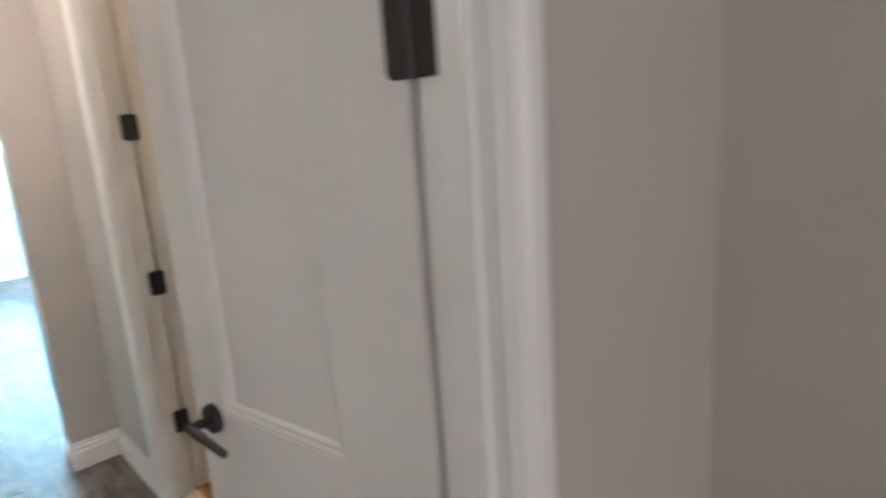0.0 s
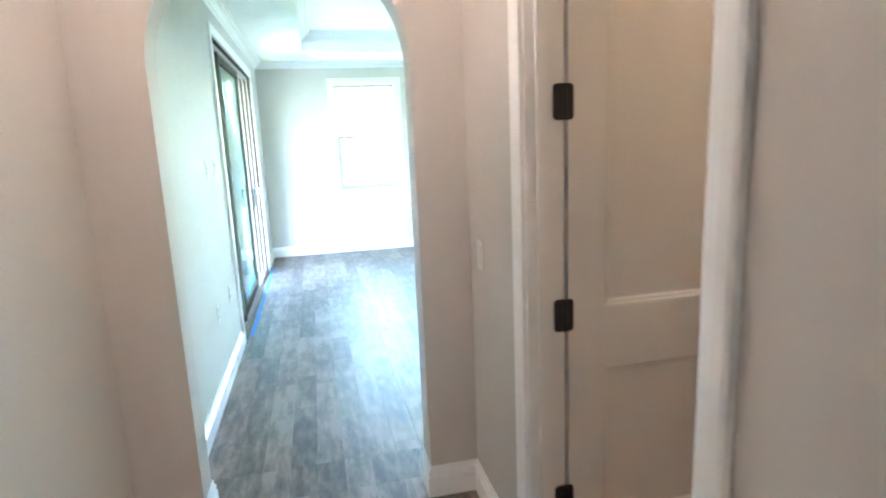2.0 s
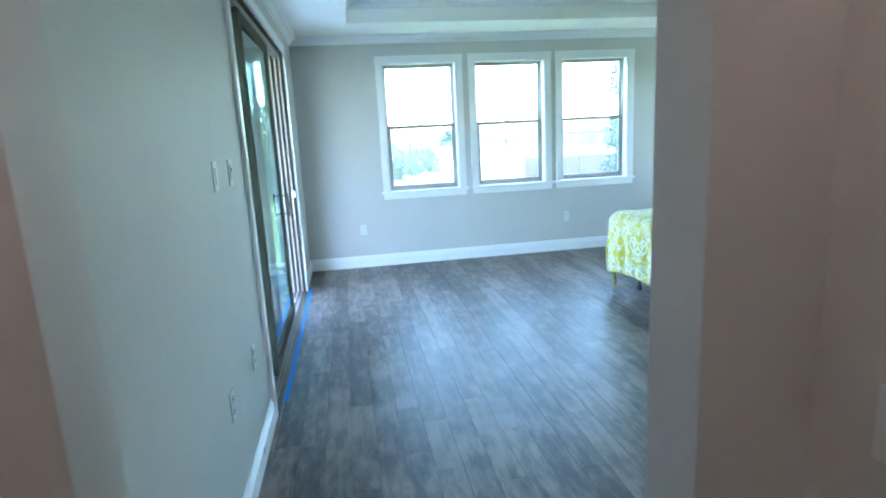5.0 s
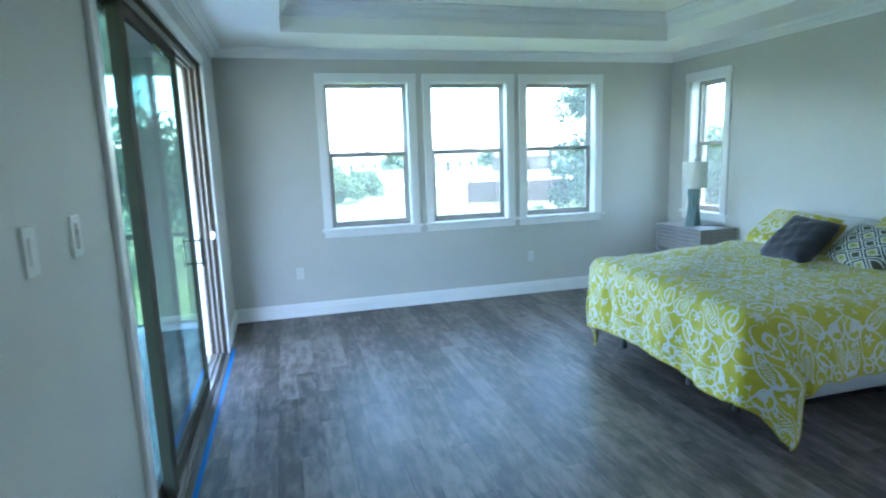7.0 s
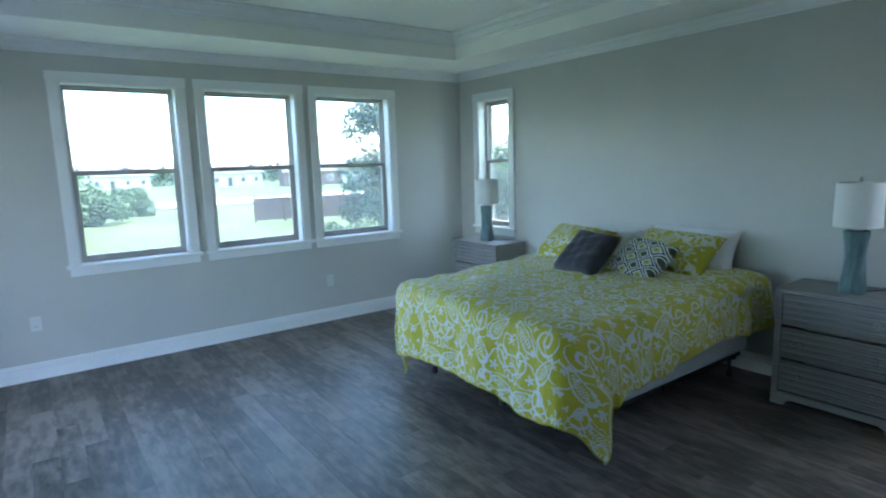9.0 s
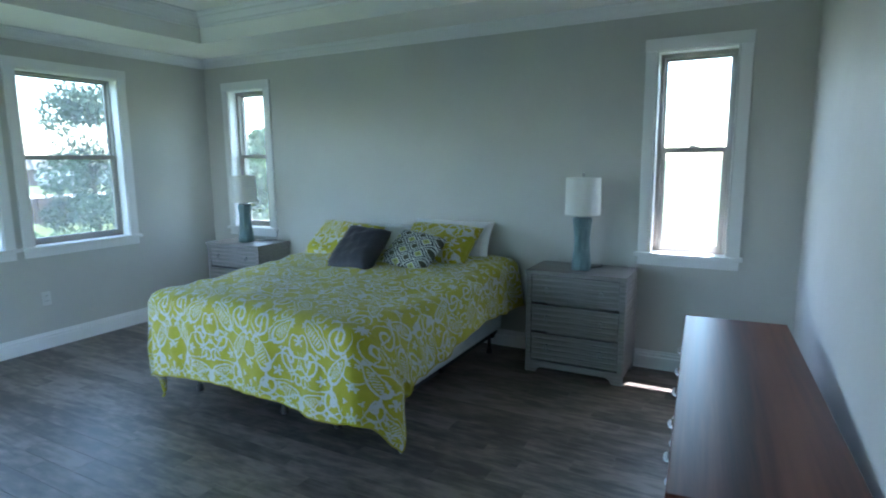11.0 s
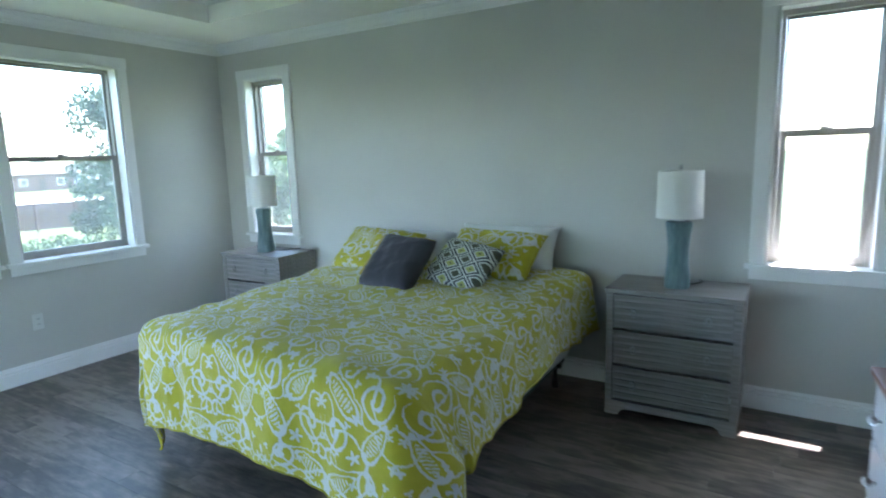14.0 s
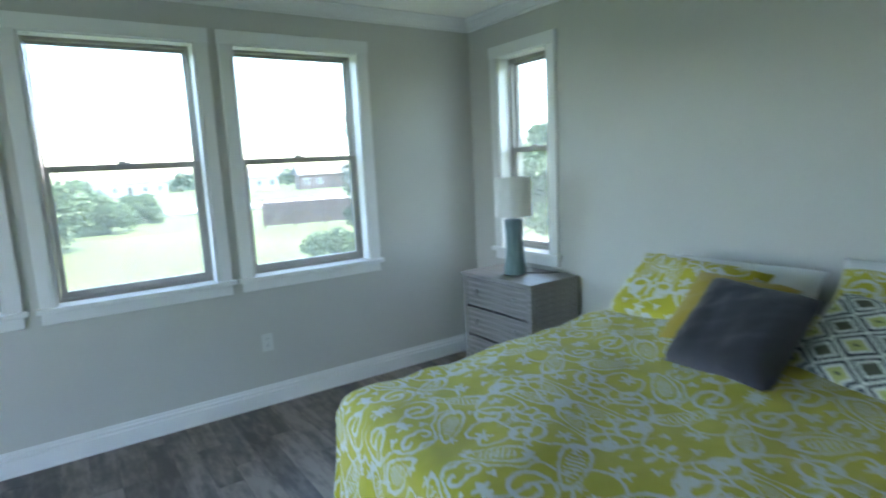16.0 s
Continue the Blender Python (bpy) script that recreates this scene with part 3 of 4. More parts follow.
def leaf(name, x, y0, y1, handle=False):
    bm = bmesh.new()
    s, z0, z1 = 0.09, 0.036, SLZ - 0.05
    box(bm, x - 0.02, x + 0.03, y0, y0 + s, z0, z1, 0.003), box(bm, x - 0.018, x + 0.018, y1 - 0.033, y1, z0, z1, 0.003)
    box(bm, x - 0.018, x + 0.018, y0 + s, y1 - 0.033, z1 - 0.06, z1, 0.003), box(bm, x - 0.018, x + 0.018, y0 + s, y1 - 0.033, z0, z0 + 0.08, 0.003)
    p = part(name, bm, STILE, slider)
    g = boxpart("pane", (x - 0.004, x + 0.004, y0 + s, y1 - 0.033, z0 + 0.08, z1 - 0.06), DOORGLASS, p)
    g.visible_shadow = False
    if handle:
        bm = bmesh.new()
        for z in (0.905, 1.055):
            rod(bm, (x + 0.018, y1 - 0.02, z), (x + 0.06, y1 - 0.02, z), 0.006)
        rod(bm, (x + 0.058, y1 - 0.02, 0.885), (x + 0.058, y1 - 0.02, 1.075), 0.008)
        part("door_handle", bm, BLACK, p, "black pull handle")


leaf("fixed_panel", W - 0.098, SL0 + 0.03, 5.74)
leaf("sliding_panel", W - 0.052, 4.86, 6.2, True)
boxpart("latch_keeper", [(W - 0.03, W + 0.0, SL1 - 0.052, SL1 - 0.045, 0.96, 1.02)], STEEL, slider)
tagged(boxpart("threshold", (W - 0.005, W + 0.028, SL0, SL1, 0.0, 0.008), SLIDE, None, 0.002), "tan metal door threshold strip", "threshold", kind="structure")
tagged(boxpart("masking_tape", (W + 0.03, W + 0.056, 4.56, 7.10, 0.0002, 0.0015), TAPE), "strip of blue masking tape stuck on the floor", "tape")


# ---- doors ----
def door_leaf(name, label, width, m, hinges, near, back=False):
    """An eight-foot two-panel leaf: local x from the hinge to the free edge, the seen face towards local -y."""
    d = thing(name, label, "door", kind="structure")
    d.matrix_world = m
    t, z0, z1 = 0.035, 0.008, DH - 0.006
    stile, rails = 0.105, ((z0, 0.235), (0.775, 0.965), (z1 - 0.115, z1))
    bm = bmesh.new()
    box(bm, 0.011, near, 0, t, z0, z1), box(bm, width - stile, width, 0, t, z0, z1)
    for a, b in rails:
        box(bm, near, width - stile, 0, t, a, b)
    part("slab", bm, DOORP, d)
    ogee = [(0, 0), (0.006, 0), (0.012, 0.004), (0.018, 0.005), (0.024, 0.012), (0, 0.012)]
    for a, b in ((0.235, 0.775), (0.965, z1 - 0.115)):
        bm = bmesh.new()
        box(bm, near, width - stile, 0.013, t - 0.013, a, b)
        for y, up in ((0.001, 1), (t - 0.001, -1)):
            for x, o in ((near, 1), (width - stile, -1)):
                prism(bm, ogee, (x, y, a), (o, 0, 0), (0, 0, 1), b - a, up=(0, up, 0))
            for z, o in ((a, 1), (b, -1)):
                prism(bm, ogee, (near, y, z), (0, 0, o), (1, 0, 0), width - stile - near, up=(0, up, 0))
        part("panel", bm, DOORP, d)
    for z in hinges:
        bm = bmesh.new()
        q, o = (t, 1) if back else (0.0, -1)
        h, w0, w1 = (0.057, 0.045, 0.04) if back else (0.05, 0.036, 0.026)
        r = 0.012
        line = [(cx + r * math.cos(radians(a)), cz + r * math.sin(radians(a))) for cx, cz, a0 in ((w1 - r, z + h - r, 0), (-w0 + r, z + h - r, 90), (-w0 + r, z - h + r, 180), (w1 - r, z - h + r, 270)) for a in (a0, a0 + 30, a0 + 60, a0 + 90)]
        prism(bm, line, (0, q + o * 0.0004, 0), (1, 0, 0), (0, o, 0), 0.0028)
        rod(bm, (0.0, q + o * 0.004, z - h), (0.0, q + o * 0.004, z + h), 0.0065)
        part("hinge", bm, BLACK, d, "black butt hinge")
    bm = bmesh.new()
    x = width - 0.062
    for s, y in ((-1, 0.0), (1, t)):
        rod(bm, (x, y, 0.945), (x, y + s * 0.012, 0.945), 0.032, 0.03, 20)
        rod(bm, (x, y + s * 0.012, 0.945), (x, y + s * 0.055, 0.945), 0.011)
        rod(bm, (x + 0.008, y + s * 0.052, 0.945), (x - 0.105, y + s * 0.05, 0.92), 0.011, 0.008)
    part("door_handle", bm, BLACK, d, "black lever handle")
    return d


HINGES = (0.342, 0.956, 1.578, 2.20)
door_leaf("door_1", "open white two-panel door with black hinges", 0.76, pose(HALL_R + 0.115, D1B - 0.014, 0, 0, 0, 0), HINGES, 0.125)
door_leaf("door_2", "open white two-panel door with black lever handle", 0.648, pose(0.458, -0.428, 0, 0, 0, 99.0), (0.30, 0.90, 1.61, 2.24), 0.2, True)


def casing_profile(bm, x0, y0, out, side, h):
    prism(bm, [(0, 0), (0.012, 0), (0.014, 0.02), (0.02, 0.03), (0.02, 0.058), (0.016, 0.066), (0, 0.066)], (x0, y0, 0), (*out, 0), (0, 0, 1), h, up=(*side, 0))


bm = bmesh.new()
casing_profile(bm, HALL_R, D1B + 0.006, (-1, 0), (0, 1), DH), casing_profile(bm, HALL_R, D1A - 0.006, (-1, 0), (0, -1), DH)
box(bm, HALL_R - 0.02, HALL_R, D1A - 0.072, D1B + 0.072, DH, DH + 0.066, 0.003)
box(bm, HALL_R - 0.002, HALL_R + 0.115, D1B - 0.010, D1B, 0, DH), box(bm, HALL_R - 0.002, HALL_R + 0.122, D1A, D1A + 0.012, 0, DH)
box(bm, HALL_R + 0.03, HALL_R + 0.065, D1B - 0.020, D1B - 0.010, 0, DH, 0.002)
box(bm, HALL_R + 0.03, HALL_R + 0.065, D1A + 0.012, D1A + 0.022, 0, DH, 0.002)
tagged(part("trim", bm, TRIM), "white moulded casing of the closet doorway", "trim", kind="structure")
bm = bmesh.new()
casing_profile(bm, 0.436, ENTRY0, (0, -1), (1, 0), DH), casing_profile(bm, -0.611, ENTRY0, (0, -1), (-1, 0), DH)
box(bm, 0.430, 0.445, ENTRY0 - 0.002, ENTRY1 + 0.002, 0, DH), box(bm, -0.62, -0.605, ENTRY0 - 0.002, ENTRY1 + 0.002, 0, DH)
box(bm, 0.420, 0.430, ENTRY0 + 0.03, ENTRY1 - 0.045, 0, DH, 0.002)
box(bm, -0.68, 0.505, ENTRY0 - 0.02, ENTRY0, DH, DH + 0.066, 0.003)
tagged(part("trim", bm, TRIM), "white moulded casing of the entry doorway", "trim", kind="structure")


# ---- bed ----
BX, BY0, BY1 = 2.06, 4.43, 6.08
BTOP = 0.735


def comforter_point(s, t):
    """Cloth coordinates in metres from the foot's south corner of the bed to a place in the room."""
    length, width = 2.02, BY1 - BY0
    ex, ey, sy = max(0.0, -s), 0.0, 0
    if t < 0:
        ey, sy = -t, -1
    elif t > width:
        ey, sy = t - width, 1
    r = math.hypot(ex, ey)
    skew = 0.15 * min(max(t, 0.0), width) / width * (1 - max(s, 0.0) / 2.2)
    x, y = BX + skew + max(s, 0.0), BY0 + min(max(t, 0.0), width)
    wave = noise.noise(Vector((s * 2.1, t * 2.1, 3.1))) * 0.026 + noise.noise(Vector((s * 6.5, t * 5.0, 9.0))) * 0.013 + (0.5 - abs(noise.noise(Vector((s * 3.2 + t * 1.1, t * 1.6, 5.0))))) * 0.02
    rise = max(0.0, min(1.0, (s - 0.5) / 1.0))
    z = BTOP + 0.03 * rise * rise * (3 - 2 * rise) + wave
    crown = max(0.0, min(1.0, t / width))
    z += 0.02 * (1 - (2 * crown - 1) ** 2)
    if r:
        dx, dy, rad = -ex / r, sy * ey / r, 0.085
        bend = r / rad
        if bend < math.pi / 2:
            out, down = rad * math.sin(bend), rad * (1 - math.cos(bend))
        else:
            rest = r - rad * math.pi / 2
            out, down = rad * 0.92 + rest * ((0.12 if sy < 0 else 0.03) - 0.06 * min(1, (ex * ey) / 0.05)), rad + rest * 0.985
        hang = min(1.0, down / 0.35)
        turn = math.atan2(ey, ex)
        run_at = t if ey == 0 else (s * 1.0 if ex == 0 else turn * 0.45)
        fold = math.sin(run_at * 13 + noise.noise(Vector((run_at * 3, sy, ex > 0))) * 3.0) * 0.5 + noise.noise(Vector((run_at * 9, down * 2, sy * 4.0)))
        if ex and ey:
            fold += math.sin(turn * 4 * 2) * 0.8
        out += fold * (0.018 if sy < 0 else 0.028) * hang
        if sy < 0:
            # the free corner falls as a wide cape past the foot's south corner
            if ex:
                k = turn / (math.pi / 2)
                k = 0.5 + 0.5 * math.copysign(abs(2 * k - 1) ** 0.62, 2 * k - 1)
                cape = Vector((-0.085, 0)) * (1 - k) ** 2 + Vector((0.10, -0.25)) * 2 * k * (1 - k) + Vector((0.25, -0.10)) * k * k
                flare = Vector((dx, dy)) * (fold * 0.02 * hang)
                x, y, z = x + dx * out * (1 - hang) + (cape.x + flare.x) * hang, y + dy * out * (1 - hang) + (cape.y + flare.y) * hang, z - down
            else:
                x, y, z = x + 0.25 * hang * math.exp(-s / 0.36), y + dy * out - 0.015 * hang * math.exp(-s / 0.36), z - down
        else:
            x, y, z = x + dx * out, y + dy * out, z - down
    return Vector((x, y, max(z, 0.012 + 0.01 * abs(noise.noise(Vector((s * 9, t * 9, 0))))))), r


def cloth_mesh(point, s0, s1, t0, t1, step, hem):
    bm = bmesh.new()
    uv = bm.loops.layers.uv.new("UVMap")
    ns, nt = int((s1 - s0) / step), int((t1 - t0) / step)
    grid = [[bm.verts.new(point(*hem(s0 + (s1 - s0) * i / ns, t0 + (t1 - t0) * j / nt))[0]) for j in range(nt + 1)] for i in range(ns + 1)]
    for i in range(ns):
        for j in range(nt):
            f = bm.faces.new((grid[i][j], grid[i + 1][j], grid[i + 1][j + 1], grid[i][j + 1]))
            f.smooth = True
            for loop, (a, b) in zip(f.loops, ((0, 0), (1, 0), (1, 1), (0, 1))):
                loop[uv].uv = (s0 + (s1 - s0) * (i + a) / ns, t0 + (t1 - t0) * (j + b) / nt)
    return bm


def hem(s, t):
    """Lets the hem hang unevenly round the bed."""
    width = BY1 - BY0
    if s < 0:
        k = 0.96 + 0.16 * max(0.0, min(1.0, t / width)) + 0.03 * math.sin(t * 5)
        s = s * k
    if t < 0:
        t *= 1.0 + 0.05 * math.sin(s * 4) + 0.52 * math.exp(-((s + 0.35) / 0.35) ** 2)
    return s, t


bed = thing("bed", "made double bed without a headboard against the wall", "bed", 3.1, 5.25, 0)
bed_shift = Matrix.Translation((-3.1, -5.25, 0))
boxpart("box_spring", (BX + 0.18 - 3.1, 4.13 - 3.1, BY0 + 0.09 - 5.25, BY1 - 0.04 - 5.25, 0.165, 0.42), BOXCLOTH, bed, 0.03, "pale grey box spring")
boxpart("mattress", (BX + 0.18 - 3.1, 4.13 - 3.1, BY0 + 0.09 - 5.25, BY1 - 0.04 - 5.25, 0.421, BTOP - 0.03), WHITECLOTH, bed, 0.045, "white mattress")
bm = bmesh.new()
for y in (BY0 + 0.13, BY1 - 0.07):
    box(bm, BX + 0.22 - 3.1, 4.07 - 3.1, y - 0.018 - 5.25, y + 0.018 - 5.25, 0.135, 0.164)
for x in (BX + 0.32, 3.1, 3.95):
    box(bm, x - 0.018 - 3.1, x + 0.018 - 3.1, BY0 + 0.09 - 5.25, BY1 - 0.09 - 5.25, 0.135, 0.163)
part("bed_frame", bm, BLACK, bed, "black metal bed frame")
for x in (BX + 0.32, 3.1, 3.95):
    for y in (BY0 + (0.13 if x > 3.5 else 0.4), 5.245, BY1 - 0.07):
        bm = bmesh.new()
        rod(bm, (x - 3.1, y - 5.25, 0.0), (x - 3.1, y - 5.25, 0.05), 0.026, 0.02, 12)
        rod(bm, (x - 3.1, y - 5.25, 0.05), (x - 3.1, y - 5.25, 0.140), 0.014, 0.014, 10)
        part("leg", bm, BLACK, bed)
bm = cloth_mesh(comforter_point, -0.53, 1.98, -0.40, BY1 - BY0 + 0.50, 0.026, hem)
comforter = part("comforter", bm, IKAT)
tagged(comforter, "chartreuse comforter with white scroll print spread over the bed", "comforter")
bm = bmesh.new()
edge = [(1.98 - 0.03 * k, -0.40) for k in range(84)] + [(-0.53, -0.40 + 0.03 * k) for k in range(1, 89)] + [(-0.53 + 0.03 * k, BY1 - BY0 + 0.50) for k in range(84)]
edge = [comforter_point(*hem(*e))[0] + Vector((0, 0, 0.002)) for e in edge]
for a, b in zip(edge, edge[1:]):
    if (b - a).length > 0.002:
        rod(bm, a, b, 0.0045, 0.0045, 6)
part("edging", bm, CHARTREUSE, comforter, "narrow rolled hem")
fat = comforter.modifiers.new("thickness", "SOLIDIFY")
fat.thickness, fat.offset = 0.022, -1


def pillow(name, label, mat, w, h, thick, x, y, z, lean, turn, spin=0.0, ruche=0.0, seed=0, group=""):
    """A stuffed cushion standing on its lower edge and leaning back; w across, h up."""
    bm = bmesh.new()
    uv = bm.loops.layers.uv.new("UVMap")
    n = 26
    sides = []
    for side in (-1, 1):
        rows = []
        for i in range(n + 1):
            row = []
            for j in range(n + 1):
                u, v = 2 * i / n - 1, 2 * j / n - 1
                body = (max(0.0, 1 - u ** 4) * max(0.0, 1 - v ** 4)) ** 0.5
                px = w / 2 * u * (1 - 0.07 * (1 - v * v) * abs(u) ** 3)
                pz = h / 2 * v * (1 - 0.07 * (1 - u * u) * abs(v) ** 3)
                lump = 1 + 0.22 * noise.noise(Vector((u * 1.6 + seed, v * 1.6, side)))
                d = thick / 2 * body ** 0.8 * lump
                if ruche:
                    d += ruche * body * math.sin(v * 26 + 2.4 * math.sin(u * 7 + j)) + ruche * 0.8 * noise.noise(Vector((u * 9, v * 16, seed))) * body
                row.append(bm.verts.new((px, side * d, pz)))
            rows.append(row)
        for i in range(n):
            for j in range(n):
                f = bm.faces.new((rows[i][j], rows[i + 1][j], rows[i + 1][j + 1], rows[i][j + 1]))
                f.smooth = True
                for loop, (a, b) in zip(f.loops, ((0, 0), (1, 0), (1, 1), (0, 1))):
                    loop[uv].uv = (w * (i + a) / n + seed * 0.31, h * (j + b) / n + seed * 0.17)
        sides.append(rows)
    bmesh.ops.remove_doubles(bm, verts=bm.verts, dist=0.0004)
    ob = part(name, bm, mat)
    ob.matrix_world = pose(x, y, z, 0, 0, turn) @ pose(0, 0, 0, lean, 0, 0) @ pose(0, 0, h / 2, 0, spin, 0)
    if mat == IKAT:
        bm = bmesh.new()
        seam = []
        for k in range(64):
            side, q = divmod(k, 16)
            u, v = ((q / 8 - 1, -1), (1, q / 8 - 1), (1 - q / 8, 1), (-1, 1 - q / 8))[side]
            seam.append(Vector((w / 2 * u * (1 - 0.07 * (1 - v * v) * abs(u) ** 3), 0, h / 2 * v * (1 - 0.07 * (1 - u * u) * abs(v) ** 3))))
        for a, b in zip(seam, seam[1:] + seam[:1]):
            rod(bm, a, b, 0.005, 0.005, 6)
        part("piping", bm, CHARTREUSE, ob, "narrow chartreuse seam piping")
    return tagged(ob, label, "pillow", group)


# local -y faces the foot of the bed after a turn of -90
pillow("pillow", "plump white cotton sleeping pillow against the wall", WHITECLOTH, 0.72, 0.35, 0.17, 3.94, 4.93, 0.72, -24, -90, 0, 0, 1, "white pillows")
pillow("pillow", "plump white cotton sleeping pillow against the wall", WHITECLOTH, 0.72, 0.30, 0.17, 3.92, 5.70, 0.715, -30, -90, 0, 0, 2, "white pillows")
pillow("pillow_sham", "chartreuse sham with white scroll print leaning on the pillows", IKAT, 0.64, 0.42, 0.17, 3.62, 4.94, 0.735, -50, -92, 2, 0, 3, "printed shams")
pillow("pillow_sham", "chartreuse sham with white scroll print leaning on the pillows", IKAT, 0.62, 0.40, 0.17, 3.54, 5.77, 0.735, -50, -88, 4, 0, 4, "printed shams")
pillow("throw_pillow", "mustard yellow ruched throw pillow behind the charcoal one", MUSTARD, 0.40, 0.39, 0.14, 3.33, 5.45, 0.745, -52, -86, 4, 0.004, 5)
pillow("throw_pillow", "navy, white and green diamond-patterned throw pillow", DIAMOND, 0.42, 0.36, 0.14, 3.30, 4.97, 0.75, -50, -97, 8, 0, 6)
pillow("throw_pillow", "charcoal grey ruched square throw pillow on the bed", GREYKNIT, 0.38, 0.38, 0.15, 3.11, 5.29, 0.765, -46, -92, 4, 0.005, 7)


# ---- nightstands ----
def slats(parent, axis, face, out, a0, a1, z0, z1):
    """Horizontal bevelled slats of one mesh on a face; each one's upper lip stands proud of the one above."""
    count = max(1, round((z1 - z0) / 0.038))
    pitch = (z1 - z0) / count
    bm = bmesh.new()
    line = [(0, 0.001), (0.002, 0.001), (0.0042, pitch - 0.004), (0.0035, pitch - 0.001), (0, pitch - 0.001)]
    if axis == "x":
        prism(bm, line, (face, a0, 0), (out, 0, 0), (0, 1, 0), a1 - a0)
    else:
        prism(bm, line, (a0, face, 0), (0, out, 0), (1, 0, 0), a1 - a0)
    first = part("slat", bm, GREYWOOD, parent)
    for k in range(count):
        slat = first if k == 0 else new("slat", first.data)
        slat.parent, slat.location = parent, (0, 0, z0 + k * pitch)


def nightstand():
    w, d, h = 0.69, 0.415, 0.75
    t = thing("nightstand", "weathered grey wood nightstand with three drawers", "nightstand", group="nightstands beside the bed")
    x0, x1 = 0.0, d
    boxpart("top", (x0 - 0.012, x1, -w / 2 - 0.008, w / 2 + 0.008, h - 0.026, h), GREYWOOD, t, 0.004)
    for y0, y1 in ((-w / 2, -w / 2 + 0.03), (w / 2 - 0.03, w / 2)):
        bm = bmesh.new()
        box(bm, x0 + 0.012, x1, y0, y1, 0.05, h - 0.026)
        panel = part("side_panel", bm, GREYWOOD, t)
        face, out = (y0, -1) if y0 < 0 else (y1, 1)
        slats(panel, "y", face, out, x0 + 0.031, x1 - 0.004, 0.088, h - 0.03)
    boxpart("back_panel", (x1 - 0.012, x1 - 0.001, -w / 2 + 0.03, w / 2 - 0.03, 0.05, h - 0.026), GREYWOOD, t)
    for y0, y1 in ((-w / 2 - 0.0015, -w / 2 + 0.038), (w / 2 - 0.038, w / 2 + 0.0015)):
        boxpart("stile", (x0, x0 + 0.03, y0, y1, 0.05, h - 0.0265), GREYWOOD, t, 0.002)
    bm = bmesh.new()
    line = [(-w / 2 - 0.001, 0.0), (-w / 2 + 0.075, 0.0), (-w / 2 + 0.09, 0.03), (-w / 2 + 0.12, 0.042), (w / 2 - 0.12, 0.042), (w / 2 - 0.09, 0.03), (w / 2 - 0.075, 0.0), (w / 2 + 0.001, 0.0), (w / 2 + 0.001, 0.085), (-w / 2 - 0.001, 0.085)]
    prism(bm, line, (x0 - 0.002, 0, 0), (0, 1, 0), (1, 0, 0), 0.026)
    part("skirt", bm, GREYWOOD, t)
    for y in (-w / 2 + 0.03, w / 2 - 0.03):
        boxpart("foot", (x1 - 0.06, x1 - 0.002, y - 0.028, y + 0.028, 0.0, 0.05), GREYWOOD, t)
    dz = (h - 0.026 - 0.09) / 3
    for k in range(3):
        z0, z1 = 0.09 + k * dz + 0.008, 0.09 + (k + 1) * dz - 0.008
        bm = bmesh.new()
        box(bm, x0 + 0.006, x0 + 0.022, -w / 2 + 0.041, w / 2 - 0.041, z0, z1)
        drawer = part("drawer", bm, GREYWOOD, t)
        slats(drawer, "x", x0 + 0.006, -1, -w / 2 + 0.041, w / 2 - 0.041, z0 + 0.001, z1 - 0.001)
        for y in (-0.19, 0.19):
            bm = bmesh.new()
            zc = (z0 + z1) / 2
            rod(bm, (x0 - 0.015, y, zc + 0.018), (x0 + 0.002, y, zc + 0.018), 0.007, 0.007, 10)
            ring = [(0.012 * math.cos(a), 0.023 * math.sin(a)) for a in [k2 * math.pi / 8 for k2 in range(16)]]
            for (a1, b1), (a2, b2) in zip(ring, ring[1:] + ring[:1]):
                rod(bm, (x0 - 0.012, y + a1, zc + b1), (x0 - 0.012, y + a2, zc + b2), 0.004, 0.004, 6)
            part("ring_pull", bm, PEWTER, drawer, "pewter oval ring pull")
    return t


stand = nightstand()
stand.matrix_world = pose(3.726, 3.83, 0)
copy_thing(stand, pose(3.726, 7.155, 0))


